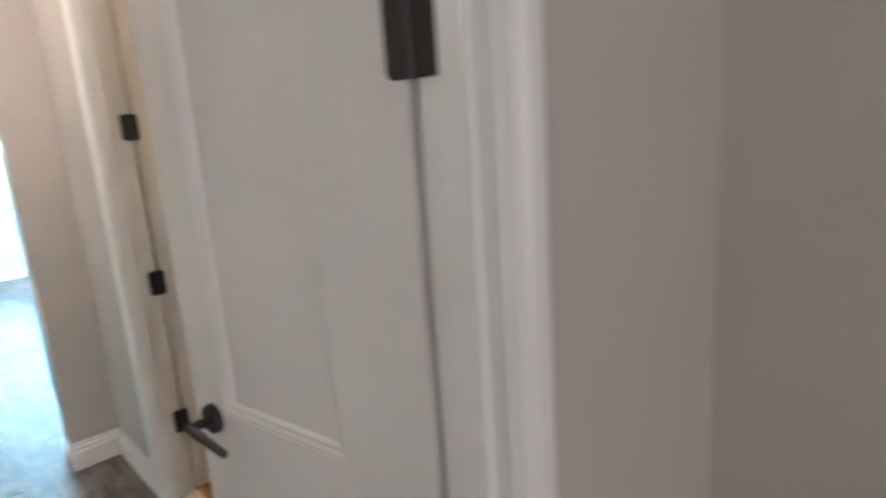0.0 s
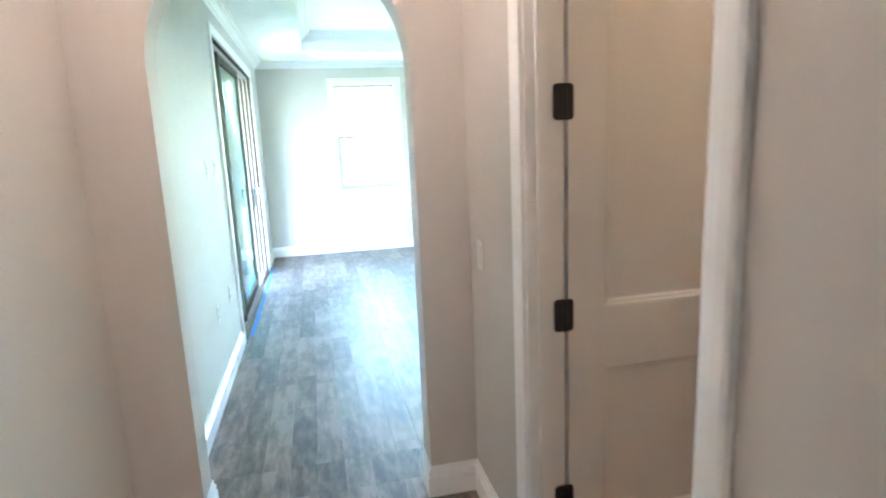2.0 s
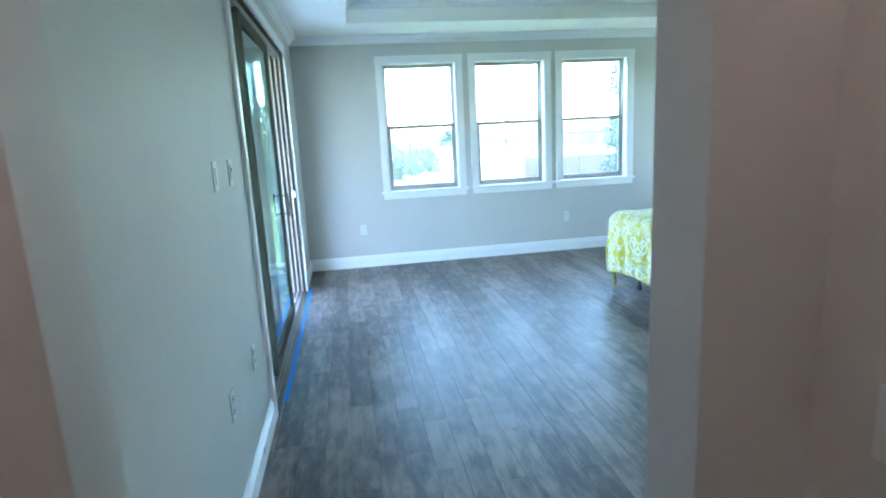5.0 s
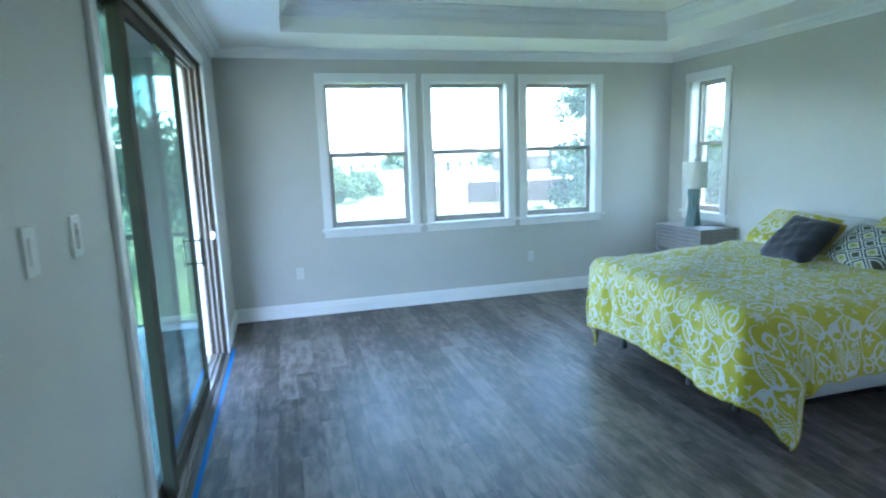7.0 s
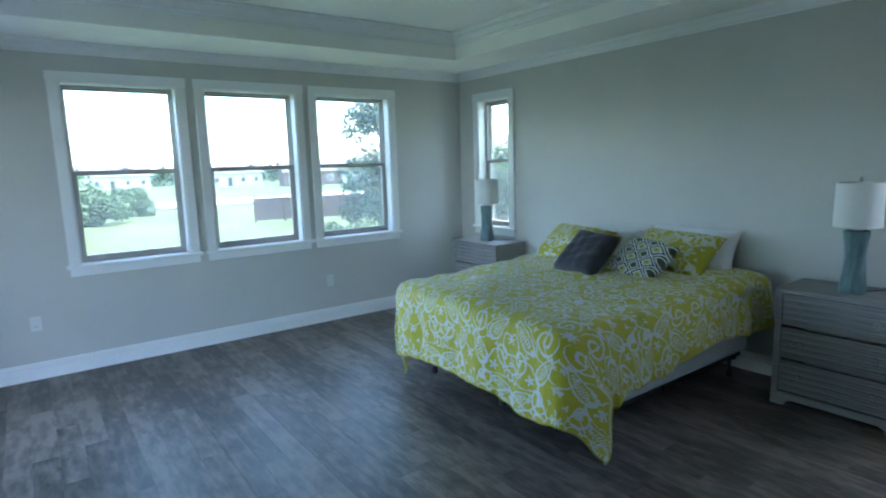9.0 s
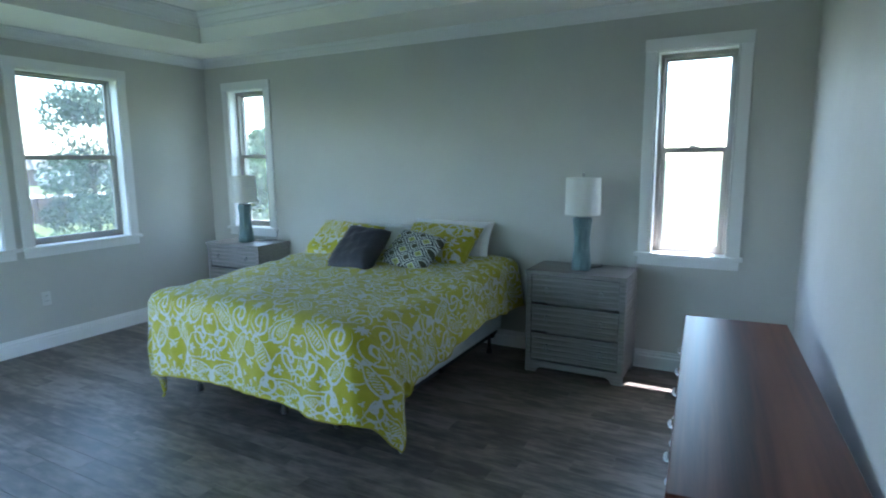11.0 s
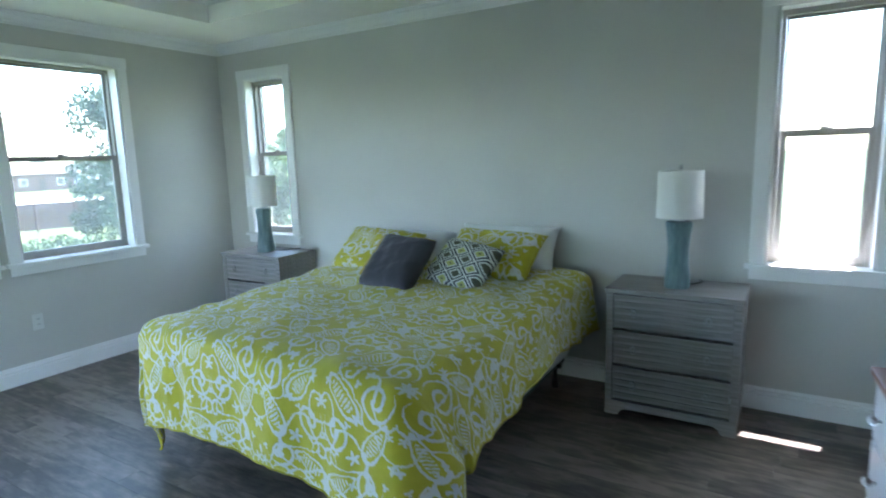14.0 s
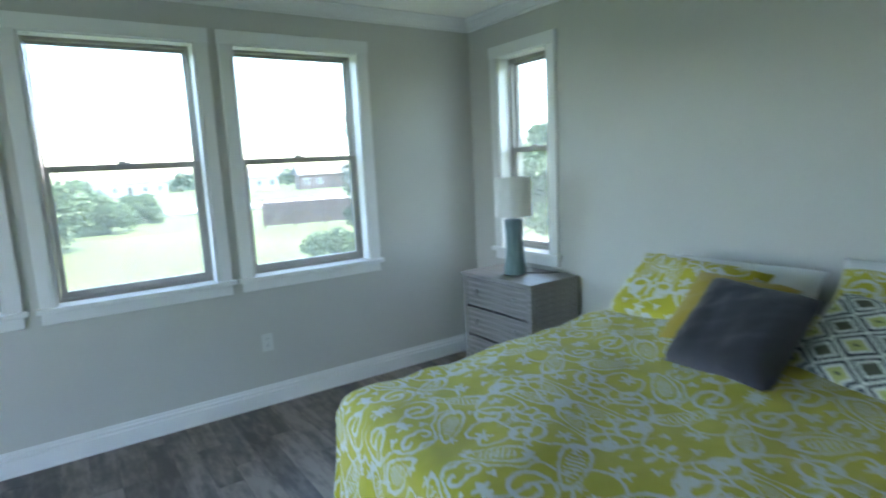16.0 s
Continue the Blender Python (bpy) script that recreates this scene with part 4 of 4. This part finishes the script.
# ---- table lamps ----
def table_lamp():
    t = thing("table_lamp", "teal-grey ceramic table lamp with white drum shade, unlit", "lamp", group="bedside lamps")
    bm = bmesh.new()
    levels = [(0.0, 0.066), (0.006, 0.071), (0.05, 0.070), (0.14, 0.060), (0.22, 0.056), (0.29, 0.061), (0.35, 0.068), (0.368, 0.066), (0.374, 0.055)]
    rings = []
    for z, r in levels:
        ring = []
        for k in range(24):
            a = k * math.pi / 12 + z * 1.1
            sq = 1 / max(abs(math.cos(a - z * 1.1)), abs(math.sin(a - z * 1.1))) ** 0.55
            ring.append(bm.verts.new((r * sq * math.cos(a) * 0.93 * (1 + 0.035 * (-1) ** k), r * sq * math.sin(a) * 0.93 * (1 + 0.035 * (-1) ** k), z)))
        rings.append(ring)
    for a, b in zip(rings, rings[1:]):
        for k in range(24):
            bm.faces.new((a[k], a[(k + 1) % 24], b[(k + 1) % 24], b[k]))
    bm.faces.new(rings[0][::-1]), bm.faces.new(rings[-1])
    smooth(part("body", bm, CERAMIC, t), 35)
    bm = bmesh.new()
    lathe(bm, [(0.03, 0.374), (0.032, 0.384), (0.012, 0.39), (0.008, 0.42), (0.012, 0.424), (0.012, 0.45), (0.004, 0.454)], steps=16)
    part("neck", bm, STEEL, t, "brushed steel neck")
    bm = bmesh.new()
    lathe(bm, [(0.0005, 0.454), (0.022, 0.47), (0.03, 0.505), (0.024, 0.535), (0.0005, 0.545)], steps=16)
    smooth(part("bulb", bm, LAMPW, t))
    bm = bmesh.new()
    outer, inner = (0.122, 0.118), (0.119, 0.115)
    prof = [(outer[0], 0.392), (outer[1], 0.648), (inner[1], 0.648), (inner[0], 0.392)]
    rings = [[bm.verts.new((r * math.cos(k * math.pi / 24), r * math.sin(k * math.pi / 24), z)) for k in range(48)] for r, z in prof]
    for a, b in zip(rings, rings[1:] + rings[:1]):
        for k in range(48):
            bm.faces.new((a[k], a[(k + 1) % 48], b[(k + 1) % 48], b[k]))
    smooth(part("shade", bm, LAMPSHADE, t, "white linen drum shade"), 40)
    bm = bmesh.new()
    for a in (0, 2.094, 4.189):
        rod(bm, (0, 0, 0.630), (0.116 * math.cos(a), 0.116 * math.sin(a), 0.630), 0.002, 0.002, 6)
    rod(bm, (0, 0, 0.45), (0, 0, 0.658), 0.003, 0.003, 8)
    part("harp", bm, STEEL, t)
    bm = bmesh.new()
    lathe(bm, [(0.004, 0.653), (0.009, 0.658), (0.010, 0.670), (0.006, 0.680), (0.001, 0.684)], steps=12)
    part("finial", bm, PEWTER, t, "pewter finial")
    return t


lamp = table_lamp()
lamp.matrix_world = pose(3.9, 3.83, 0.75, 0, 0, 8)
copy_thing(lamp, pose(3.91, 7.15, 0.75, 0, 0, 20))


def cord(points, label):
    curve = bpy.data.curves.new("lamp_cord", "CURVE")
    curve.dimensions, curve.bevel_depth, curve.bevel_resolution = "3D", 0.003, 2
    s = curve.splines.new("BEZIER")
    s.bezier_points.add(len(points) - 1)
    for b, p in zip(s.bezier_points, points):
        b.co, b.handle_left_type, b.handle_right_type = p, "AUTO", "AUTO"
    curve.materials.append(BLACK)
    tagged(new("lamp_cord", curve), label, "cord")


cord([(3.95, 3.80, 0.754), (4.02, 3.74, 0.754), (4.08, 3.72, 0.754), (4.135, 3.74, 0.753)], "black lamp cord lying on the nightstand")
cord([(3.96, 7.12, 0.754), (4.02, 7.03, 0.754), (4.08, 6.99, 0.754), (4.135, 6.97, 0.753)], "black lamp cord lying on the nightstand")


# ---- dresser ----
def dresser(x0, x1, y0, y1, h):
    t = thing("dresser", "white dresser with dark walnut top and clear knobs", "dresser", (x0 + x1) / 2, y0, 0, 3.8)
    w, d = (x1 - x0) / 2, y1 - y0
    boxpart("top", (-w, w, 0.0, d, h - 0.024, h), WALNUT, t, 0.003, "dark red-brown walnut top")
    bm = bmesh.new()
    box(bm, -w + 0.015, w - 0.015, 0.01, d - 0.035, 0.07, h - 0.0245)
    part("body", bm, WHITEWOOD, t)
    boxpart("plinth", (-w + 0.04, w - 0.04, 0.03, d - 0.06, 0.0, 0.07), WHITEWOOD, t)
    cols, rows = 3, 3
    cw, rh = (2 * w - 0.05) / cols, (h - 0.024 - 0.085) / rows
    for c in range(cols):
        for r in range(rows):
            a, b = -w + 0.025 + c * cw + 0.004, -w + 0.025 + (c + 1) * cw - 0.004
            z0, z1 = 0.08 + r * rh + 0.004, 0.08 + (r + 1) * rh - 0.004
            drawer = boxpart("drawer", (a, b, d - 0.0345, d - 0.016, z0, z1), WHITEWOOD, t, 0.003)
            for k in (0.22, 0.78):
                bm = bmesh.new()
                x, z = a + (b - a) * k, (z0 + z1) / 2
                rod(bm, (x, d - 0.017, z), (x, d - 0.004, z), 0.007, 0.006, 12)
                base = part("knob", bm, STEEL, drawer)
                bm = bmesh.new()
                bmesh.ops.create_uvsphere(bm, u_segments=14, v_segments=9, radius=0.017, matrix=Matrix.Translation((x, d + 0.010, z)) @ Matrix.Diagonal((1, 0.85, 1, 1)))
                smooth(part("knob", bm, CRYSTAL, drawer, "clear acrylic knob"))
    return t


dresser(1.281, 2.931, 2.562, 2.997, 0.76)


# ---- switches and sockets ----
def wall_plate(name, label, category, x, y, z, turn, kind):
    t = thing(name, label, category)
    t.matrix_world = pose(x, y, z, 0, 0, turn)
    boxpart("plate", (-0.036, 0.036, 0.0, 0.006, -0.058, 0.058), PLATE, t, 0.003)
    if kind == "switch":
        boxpart("rocker", (-0.016, 0.016, 0.006, 0.010, -0.033, 0.033), PLATE, t, 0.002)
    elif kind == "dimmer":
        boxpart("slot", (-0.012, 0.012, 0.006, 0.0075, -0.036, 0.036), FRAME, t, 0.0005, "dark slider slot")
        boxpart("slide_knob", (-0.008, 0.008, 0.0075, 0.014, 0.004, 0.02), PLATE, t, 0.001)
    else:
        for s in (-0.021, 0.021):
            sock = boxpart("socket", (-0.017, 0.017, 0.006, 0.009, s - 0.0145, s + 0.0145), PLATE, t, 0.003)
            boxpart("slot", [(-0.0075, -0.005, 0.009, 0.0094, s - 0.004, s + 0.006), (0.005, 0.0075, 0.009, 0.0094, s - 0.004, s + 0.006)], BLACK, sock)
    return t


wall_plate("light_switch", "white plastic light switch on the wall", "switch", W, 3.69, 1.372, -90, "switch")
wall_plate("dimmer_switch", "white plastic dimmer switch with dark slot", "switch", W, 3.985, 1.37, -90, "dimmer")
wall_plate("socket_outlet", "white plastic socket outlet low on the wall", "outlet", W, 3.49, 0.51, -90, "socket")
wall_plate("socket_outlet", "white plastic socket outlet low on the wall", "outlet", W, 4.0, 0.507, -90, "socket")
wall_plate("socket_outlet", "white plastic socket outlet under the windows", "outlet", -0.035, N, 0.44, 180, "socket")
wall_plate("socket_outlet", "white plastic socket outlet under the windows", "outlet", 2.435, N, 0.42, 180, "socket")
wall_plate("light_switch", "white plastic light switch on the hall wall", "switch", HALL_R, 1.955, 1.06, 90, "switch")


def ceiling_light(label, x, y, strength, color):
    light = thing("ceiling_light", label, "light", x, y, CEILING)
    bm = bmesh.new()
    lathe(bm, [(0.15, -0.02), (0.155, -0.001)], steps=28)
    part("rim", bm, STEEL, light)
    bm = bmesh.new()
    lathe(bm, [(0.001, -0.078), (0.03, -0.075), (0.09, -0.065), (0.13, -0.045), (0.145, -0.02)], steps=28)
    glow = material("lit_diffuser", (0.9, 0.85, 0.75), 0.4)
    glow.node_tree.nodes["Principled BSDF"].inputs["Emission Color"].default_value = (*color, 1)
    glow.node_tree.nodes["Principled BSDF"].inputs["Emission Strength"].default_value = strength
    smooth(part("diffuser", bm, glow, light))


ceiling_light("round frosted ceiling light switched on in the closet", 1.35, 0.95, 0.14, (1.0, 0.64, 0.33))
ceiling_light("round frosted ceiling light switched on in the hall", -0.12, 1.4, 0.42, (1.0, 0.74, 0.58))


# ---- porch ----
boxpart("porch_deck", (-3.9, W - 0.2, 2.6, 8.2, -0.2, -0.02), DECK)["kind"] = "structure"
boxpart("porch_ceiling", [(-3.9, W - 0.2, 2.6, 8.2, 2.62, 2.72), (-3.9, W - 0.2, 7.95, 8.2, 2.36, 2.62), (-3.9, -3.65, 2.6, 7.95, 2.36, 2.62)], STUCCO)["kind"] = "structure"


def railing(x0, y0, x1, y1):
    t = thing("porch_railing", "black metal railing round the porch", "railing", x0, y0, -0.02)
    a, d = Vector((0, 0, 0)), Vector((x1 - x0, y1 - y0, 0))
    bm = bmesh.new()
    rod(bm, a + Vector((0, 0, 0.93)), a + d + Vector((0, 0, 0.93)), 0.022, 0.022, 8)
    part("top_rail", bm, BLACK, t)
    bm = bmesh.new()
    rod(bm, a + Vector((0, 0, 0.09)), a + d + Vector((0, 0, 0.09)), 0.016, 0.016, 8)
    part("bottom_rail", bm, BLACK, t)
    n = int(d.length / 0.12)
    first = None
    for k in range(n + 1):
        if first is None:
            bm = bmesh.new()
            rod(bm, (0, 0, 0.09), (0, 0, 0.92), 0.008, 0.008, 6)
            first = part("baluster", bm, BLACK, t)
        else:
            b = new("baluster", first.data)
            b.parent = t
            b.location = d * (k / n)
    for k in (0, 1):
        boxpart("post", (d.x * k - 0.025, d.x * k + 0.025, d.y * k - 0.025, d.y * k + 0.025, 0.0, 0.96), BLACK, t)


railing(-3.7, 7.9, W - 0.26, 7.9)
railing(-3.72, 2.7, -3.72, 7.84)
for y in (2.75, 8.07):
    tagged(boxpart("porch_post", (-3.9, -3.68, y - 0.11, y + 0.11, -0.02, 2.36), STUCCO, None, 0.01), "square stucco porch post", "post")


# ---- outside ----
G = -2.7
bm = bmesh.new()
n = 40
rows = []
for i in range(n + 1):
    row = []
    for j in range(n + 1):
        x, y = 900 * (2 * i / n - 1) ** 3, 900 * (2 * j / n - 1) ** 3
        row.append(bm.verts.new((x, y, G + 0.35 * noise.noise(Vector((x * 0.03, y * 0.03, 2))))))
    rows.append(row)
for i in range(n):
    for j in range(n):
        bm.faces.new((rows[i][j], rows[i + 1][j], rows[i + 1][j + 1], rows[i][j + 1])).smooth = True
tagged(part("ground", bm, GRASS), "sunlit meadow grass round the house", "ground", kind="structure")
bm = bmesh.new()
pts = []
for k in range(36):
    a = k * math.pi / 18
    r = 1 + 0.25 * noise.noise(Vector((math.cos(a) * 1.5, math.sin(a) * 1.5, 4)))
    pts.append(bm.verts.new((5.2 + 3.2 * r * math.cos(a), 23.5 + 2.0 * r * math.sin(a), G + 0.30)))
bm.faces.new(pts)
tagged(part("water", bm, WATER), "shallow puddle shining in the grass", "water", kind="structure")
tagged(boxpart("road", (-80, 140, 70, 79, G + 0.1, G + 0.42), DRIVE), "pale concrete road beyond the meadow", "road", kind="structure")


def leaves(bm, centre, radii, count, size, rng):
    cx, cy, cz = centre
    for _ in range(count):
        while True:
            p = Vector((rng.uniform(-1, 1), rng.uniform(-1, 1), rng.uniform(-1, 1)))
            if 0.3 < p.length < 1:
                break
        p = Vector((cx + p.x * radii[0], cy + p.y * radii[1], cz + p.z * radii[2]))
        q = Euler((rng.uniform(0, 6.3), rng.uniform(0, 6.3), rng.uniform(0, 6.3))).to_matrix()
        s = size * rng.uniform(0.6, 1.4)
        bm.faces.new([bm.verts.new(p + q @ Vector(c)) for c in ((-s, -s * 0.6, 0), (s, -s * 0.4, s * 0.2), (s * 0.8, s * 0.6, 0), (-s * 0.7, s * 0.7, s * 0.2))])


def tree(label, x, y, height, spread, seed, mat=LEAF, count=5200, size=0.085, low=0.25):
    rng = random.Random(seed)
    t = thing("tree", label, "tree", x, y, G + 0.1)
    bm = bmesh.new()
    rod(bm, (0, 0, -0.3), (0.05, 0, height * 0.55), 0.04 * height * 0.6, 0.03, 9)
    tips = []
    for k in range(14):
        a, z = rng.uniform(0, 6.28), height * rng.uniform(low, 0.8)
        l = spread * rng.uniform(0.45, 0.95) * (1.15 - 0.6 * z / height)
        tip = Vector((l * math.cos(a), l * math.sin(a), z + rng.uniform(0.1, 0.4) * height * 0.3))
        rod(bm, (0.02, 0, z * 0.65), tip, 0.035, 0.01, 6)
        tips.append(tip)
    part("trunk", bm, BARK, t)
    bm = bmesh.new()
    tips += [Vector((0, 0, height * 0.85)), Vector((0, 0, height * 0.6)), Vector((0.2, 0.1, height * 0.45))]
    for tip in tips:
        r = spread * rng.uniform(0.30, 0.5)
        leaves(bm, tip, (r, r, r * rng.uniform(0.7, 1.0)), count // len(tips), size, rng)
    part("crown", bm, mat, t)


def shrub(label, x, y, spread, height, seed, count=3600):
    rng = random.Random(seed)
    t = thing("shrub", label, "shrub", x, y, G + 0.1)
    bm = bmesh.new()
    for k in range(7):
        a = rng.uniform(0, 6.28)
        rod(bm, (0, 0, -0.2), (spread * 0.5 * math.cos(a), spread * 0.5 * math.sin(a), height * 0.7), 0.05, 0.015, 6)
    part("stem", bm, BARK, t)
    bm = bmesh.new()
    for k in range(11):
        a, l = rng.uniform(0, 6.28), spread * rng.uniform(0, 0.75)
        h = height * rng.uniform(0.18, 0.75)
        leaves(bm, (l * math.cos(a), l * math.sin(a), h), (spread * 0.36, spread * 0.36, height * rng.uniform(0.22, 0.34)), count // 11, 0.03 + 0.018 * spread, rng)
    part("foliage", bm, SHRUB, t)


def along(bearing, distance, x=0.7, y=3.5):
    a = radians(bearing)
    return x + distance * math.sin(a), y + distance * math.cos(a)


tree("leafy green tree standing in the meadow", *along(29.5, 21), 7.0, 1.7, 3, count=9500, size=0.05)
shrub("rounded green shrub near the tree", *along(24.9, 26.1), 1.8, 1.6, 5, 4200)
for k, (b, d, h, s) in enumerate(((37, 26, 5.4, 2.2), (41, 24, 5.0, 2.2), (45, 27, 5.8, 2.4), (50, 25, 5.2, 2.2), (56, 28, 5.0, 2.4))):
    tree("leafy green tree in a row beside the field", *along(b, d), h, s, 20 + k, SHRUB, 12000, 0.075, 0.12)
for k, (b, d, s, h) in enumerate(((-0.4, 41, 4.3, 5.4), (4.4, 52, 2.6, 3.6), (-6.5, 43, 4.4, 6.0), (-12, 42, 4.0, 5.6), (7.5, 60, 2.2, 2.8))):
    shrub("tall green overgrown shrub at the meadow's edge", *along(b, d), s, h, 40 + k, 9000)
for k, (b, d, h, s) in enumerate(((-15, 24, 6.5, 2.8), (-19, 27, 7.0, 3.0), (-24, 26, 6.5, 2.8), (-30, 24, 6.0, 2.6))):
    tree("leafy green tree beyond the porch", *along(b, d), h, s, 60 + k, LEAF, 5600, 0.085, 0.12)

fence = thing("fence", "red-brown stained board fence across the meadow", "fence", 0, 0, 0)
fx0, fy0 = along(17.4, 46)
fx1, fy1 = along(46, 52)
fd = Vector((fx1 - fx0, fy1 - fy0, 0))
bm = bmesh.new()
nb = int(fd.length / 0.19)
turn = math.atan2(fd.y, fd.x)
rng = random.Random(8)
for k in range(nb):
    c = Vector((fx0, fy0, G + 1.05)) + fd * ((k + 0.5) / nb)
    bmesh.ops.create_cube(bm, size=1, matrix=Matrix.Translation(c + Vector((0, 0, rng.uniform(-0.02, 0.02)))) @ Matrix.Rotation(turn, 4, "Z") @ Matrix.Diagonal((0.18, 0.03, 1.75, 1)))
tagged(part("boards", bm, FENCEW, fence), kind="stuff")
for k in range(12):
    c = Vector((fx0, fy0, G)) + fd * (k / 11)
    boxpart("post", (c.x - 0.07, c.x + 0.07, c.y - 0.14, c.y - 0.01, G, G + (2.15 if k == 0 else 1.98)), FENCEW, fence)


def house(label, x, y, w, d, h, rise, turn, wall_mat):
    t = thing("house", label, "house", x, y, G + 0.1, turn)
    boxpart("wall", (-w / 2, w / 2, -d / 2, d / 2, -0.5, h), wall_mat, t)
    bm = bmesh.new()
    o = 0.5
    prism(bm, [(-d / 2 - o, 0), (d / 2 + o, 0), (0, rise)], (-w / 2 - o, 0, h + 0.002), (0, 1, 0), (1, 0, 0), w + 2 * o)
    part("roof", bm, ROOF, t)
    for k in range(5):
        x0 = -w / 2 + w * (k + 0.5) / 5
        if k == 2:
            boxpart("door", (x0 - 0.5, x0 + 0.5, -d / 2 - 0.05, -d / 2 - 0.004, 0, 2.1), BARK, t)
        else:
            wd = boxpart("window", [(x0 - 0.62, x0 + 0.62, -d / 2 - 0.07, -d / 2 - 0.004, 0.85, 2.25)], TRIM, t)
            boxpart("pane", (x0 - 0.5, x0 + 0.5, -d / 2 - 0.08, -d / 2 - 0.072, 0.97, 2.13), SLIDE, wd)


house("single-storey pale house with a grey shingle roof", *along(15.5, 150), 15, 10, 3.0, 2.6, -8, SIDING)
house("single-storey red brick house with a grey roof", *along(23.5, 140), 15, 10, 3.0, 2.4, -14, BRICKWALL)
house("single-storey pale house with a grey shingle roof", *along(29, 140), 14, 10, 3.0, 2.4, -22, SIDING)
house("single-storey pale house with a grey shingle roof", *along(6, 160), 16, 10, 3.0, 2.6, -4, SIDING)
bm = bmesh.new()
rng = random.Random(77)
for k in range(150):
    b = -75 + 135 * k / 150 + rng.uniform(-1, 1)
    x, y = along(b, rng.uniform(175, 215))
    leaves(bm, (x, y, G + 2.4), (3.6, 3.6, rng.uniform(2.2, 4.2)), 70, 0.75, rng)
tagged(part("distant_trees", bm, LEAF), "hazy line of trees on the horizon", "trees", kind="stuff")


# ---- floors, plank by plank ----
bm = bmesh.new()
for d in ((W - 0.02, EAST, S, N), (W - 0.02, 0.75, ARCH0, S), (HALL_L, HALL_R, ENTRY1, ARCH0), (-0.62, 0.445, ENTRY0, ENTRY1), (-1.2, 1.1, -5.05, ENTRY0)):
    box(bm, *d, -0.1, -0.0045)
floor = structure("floor", bm, GROUT, "grey-brown wood-look plank floor")
floor_closet = structure("floor_closet", wall_mesh("x", 0.4, 1.85, HALL_R, 2.05, -0.1, -0.001), wood_material("honey_oak", [(0.3, (0.24, 0.12, 0.05)), (0.7, (0.36, 0.20, 0.09))], (30, 3, 1), 0.4), "warm honey-brown closet floor")
plank_data = {}


def plank(x0, x1, y0, y1):
    size = (round(x1 - x0, 3), round(y1 - y0, 3))
    if size not in plank_data:
        bm = bmesh.new()
        hx, hy, e = size[0] / 2 - 0.0001, size[1] / 2 - 0.0001, 0.0005
        low = [bm.verts.new(c) for c in ((-hx, -hy, -0.0045), (hx, -hy, -0.0045), (hx, hy, -0.0045), (-hx, hy, -0.0045))]
        top = [bm.verts.new(c) for c in ((-hx + e, -hy + e, 0), (hx - e, -hy + e, 0), (hx - e, hy - e, 0), (-hx + e, hy - e, 0))]
        for i in range(4):
            bm.faces.new((low[i], low[(i + 1) % 4], top[(i + 1) % 4], top[i]))
        bm.faces.new(top)
        bmesh.ops.recalc_face_normals(bm, faces=bm.faces)
        mesh = bpy.data.meshes.new("plank")
        bm.to_mesh(mesh), bm.free()
        mesh.materials.append(PLANK)
        plank_data[size] = mesh
    ob = new("plank", plank_data[size])
    ob.parent = floor
    ob.location = ((x0 + x1) / 2, (y0 + y1) / 2, 0)


PW = 0.126
LENGTHS = (0.46, 0.80, 1.05, 1.22)


def lay(x0, x1, y0, y1, seed):
    rng = random.Random(seed)
    k = math.floor(x0 / PW)
    while k * PW < x1:
        a, b = max(x0, k * PW), min(x1, (k + 1) * PW)
        start = y0 - rng.choice(LENGTHS) * rng.uniform(0.1, 0.9)
        while start < y1:
            length = rng.choice(LENGTHS)
            p, q = max(y0, start), min(y1, start + length)
            if b - a > 0.01 and q - p > 0.01:
                plank(a, b, p, q)
            start += length
        k += 1


lay(W, EAST, S, N, 1)
lay(W, 0.75, ARCH1, S, 2)
lay(-0.55, 0.35, ARCH0, ARCH1, 3)
lay(HALL_L, HALL_R, ENTRY1, ARCH0, 4)
lay(-0.605, 0.43, ENTRY0, ENTRY1, 5)
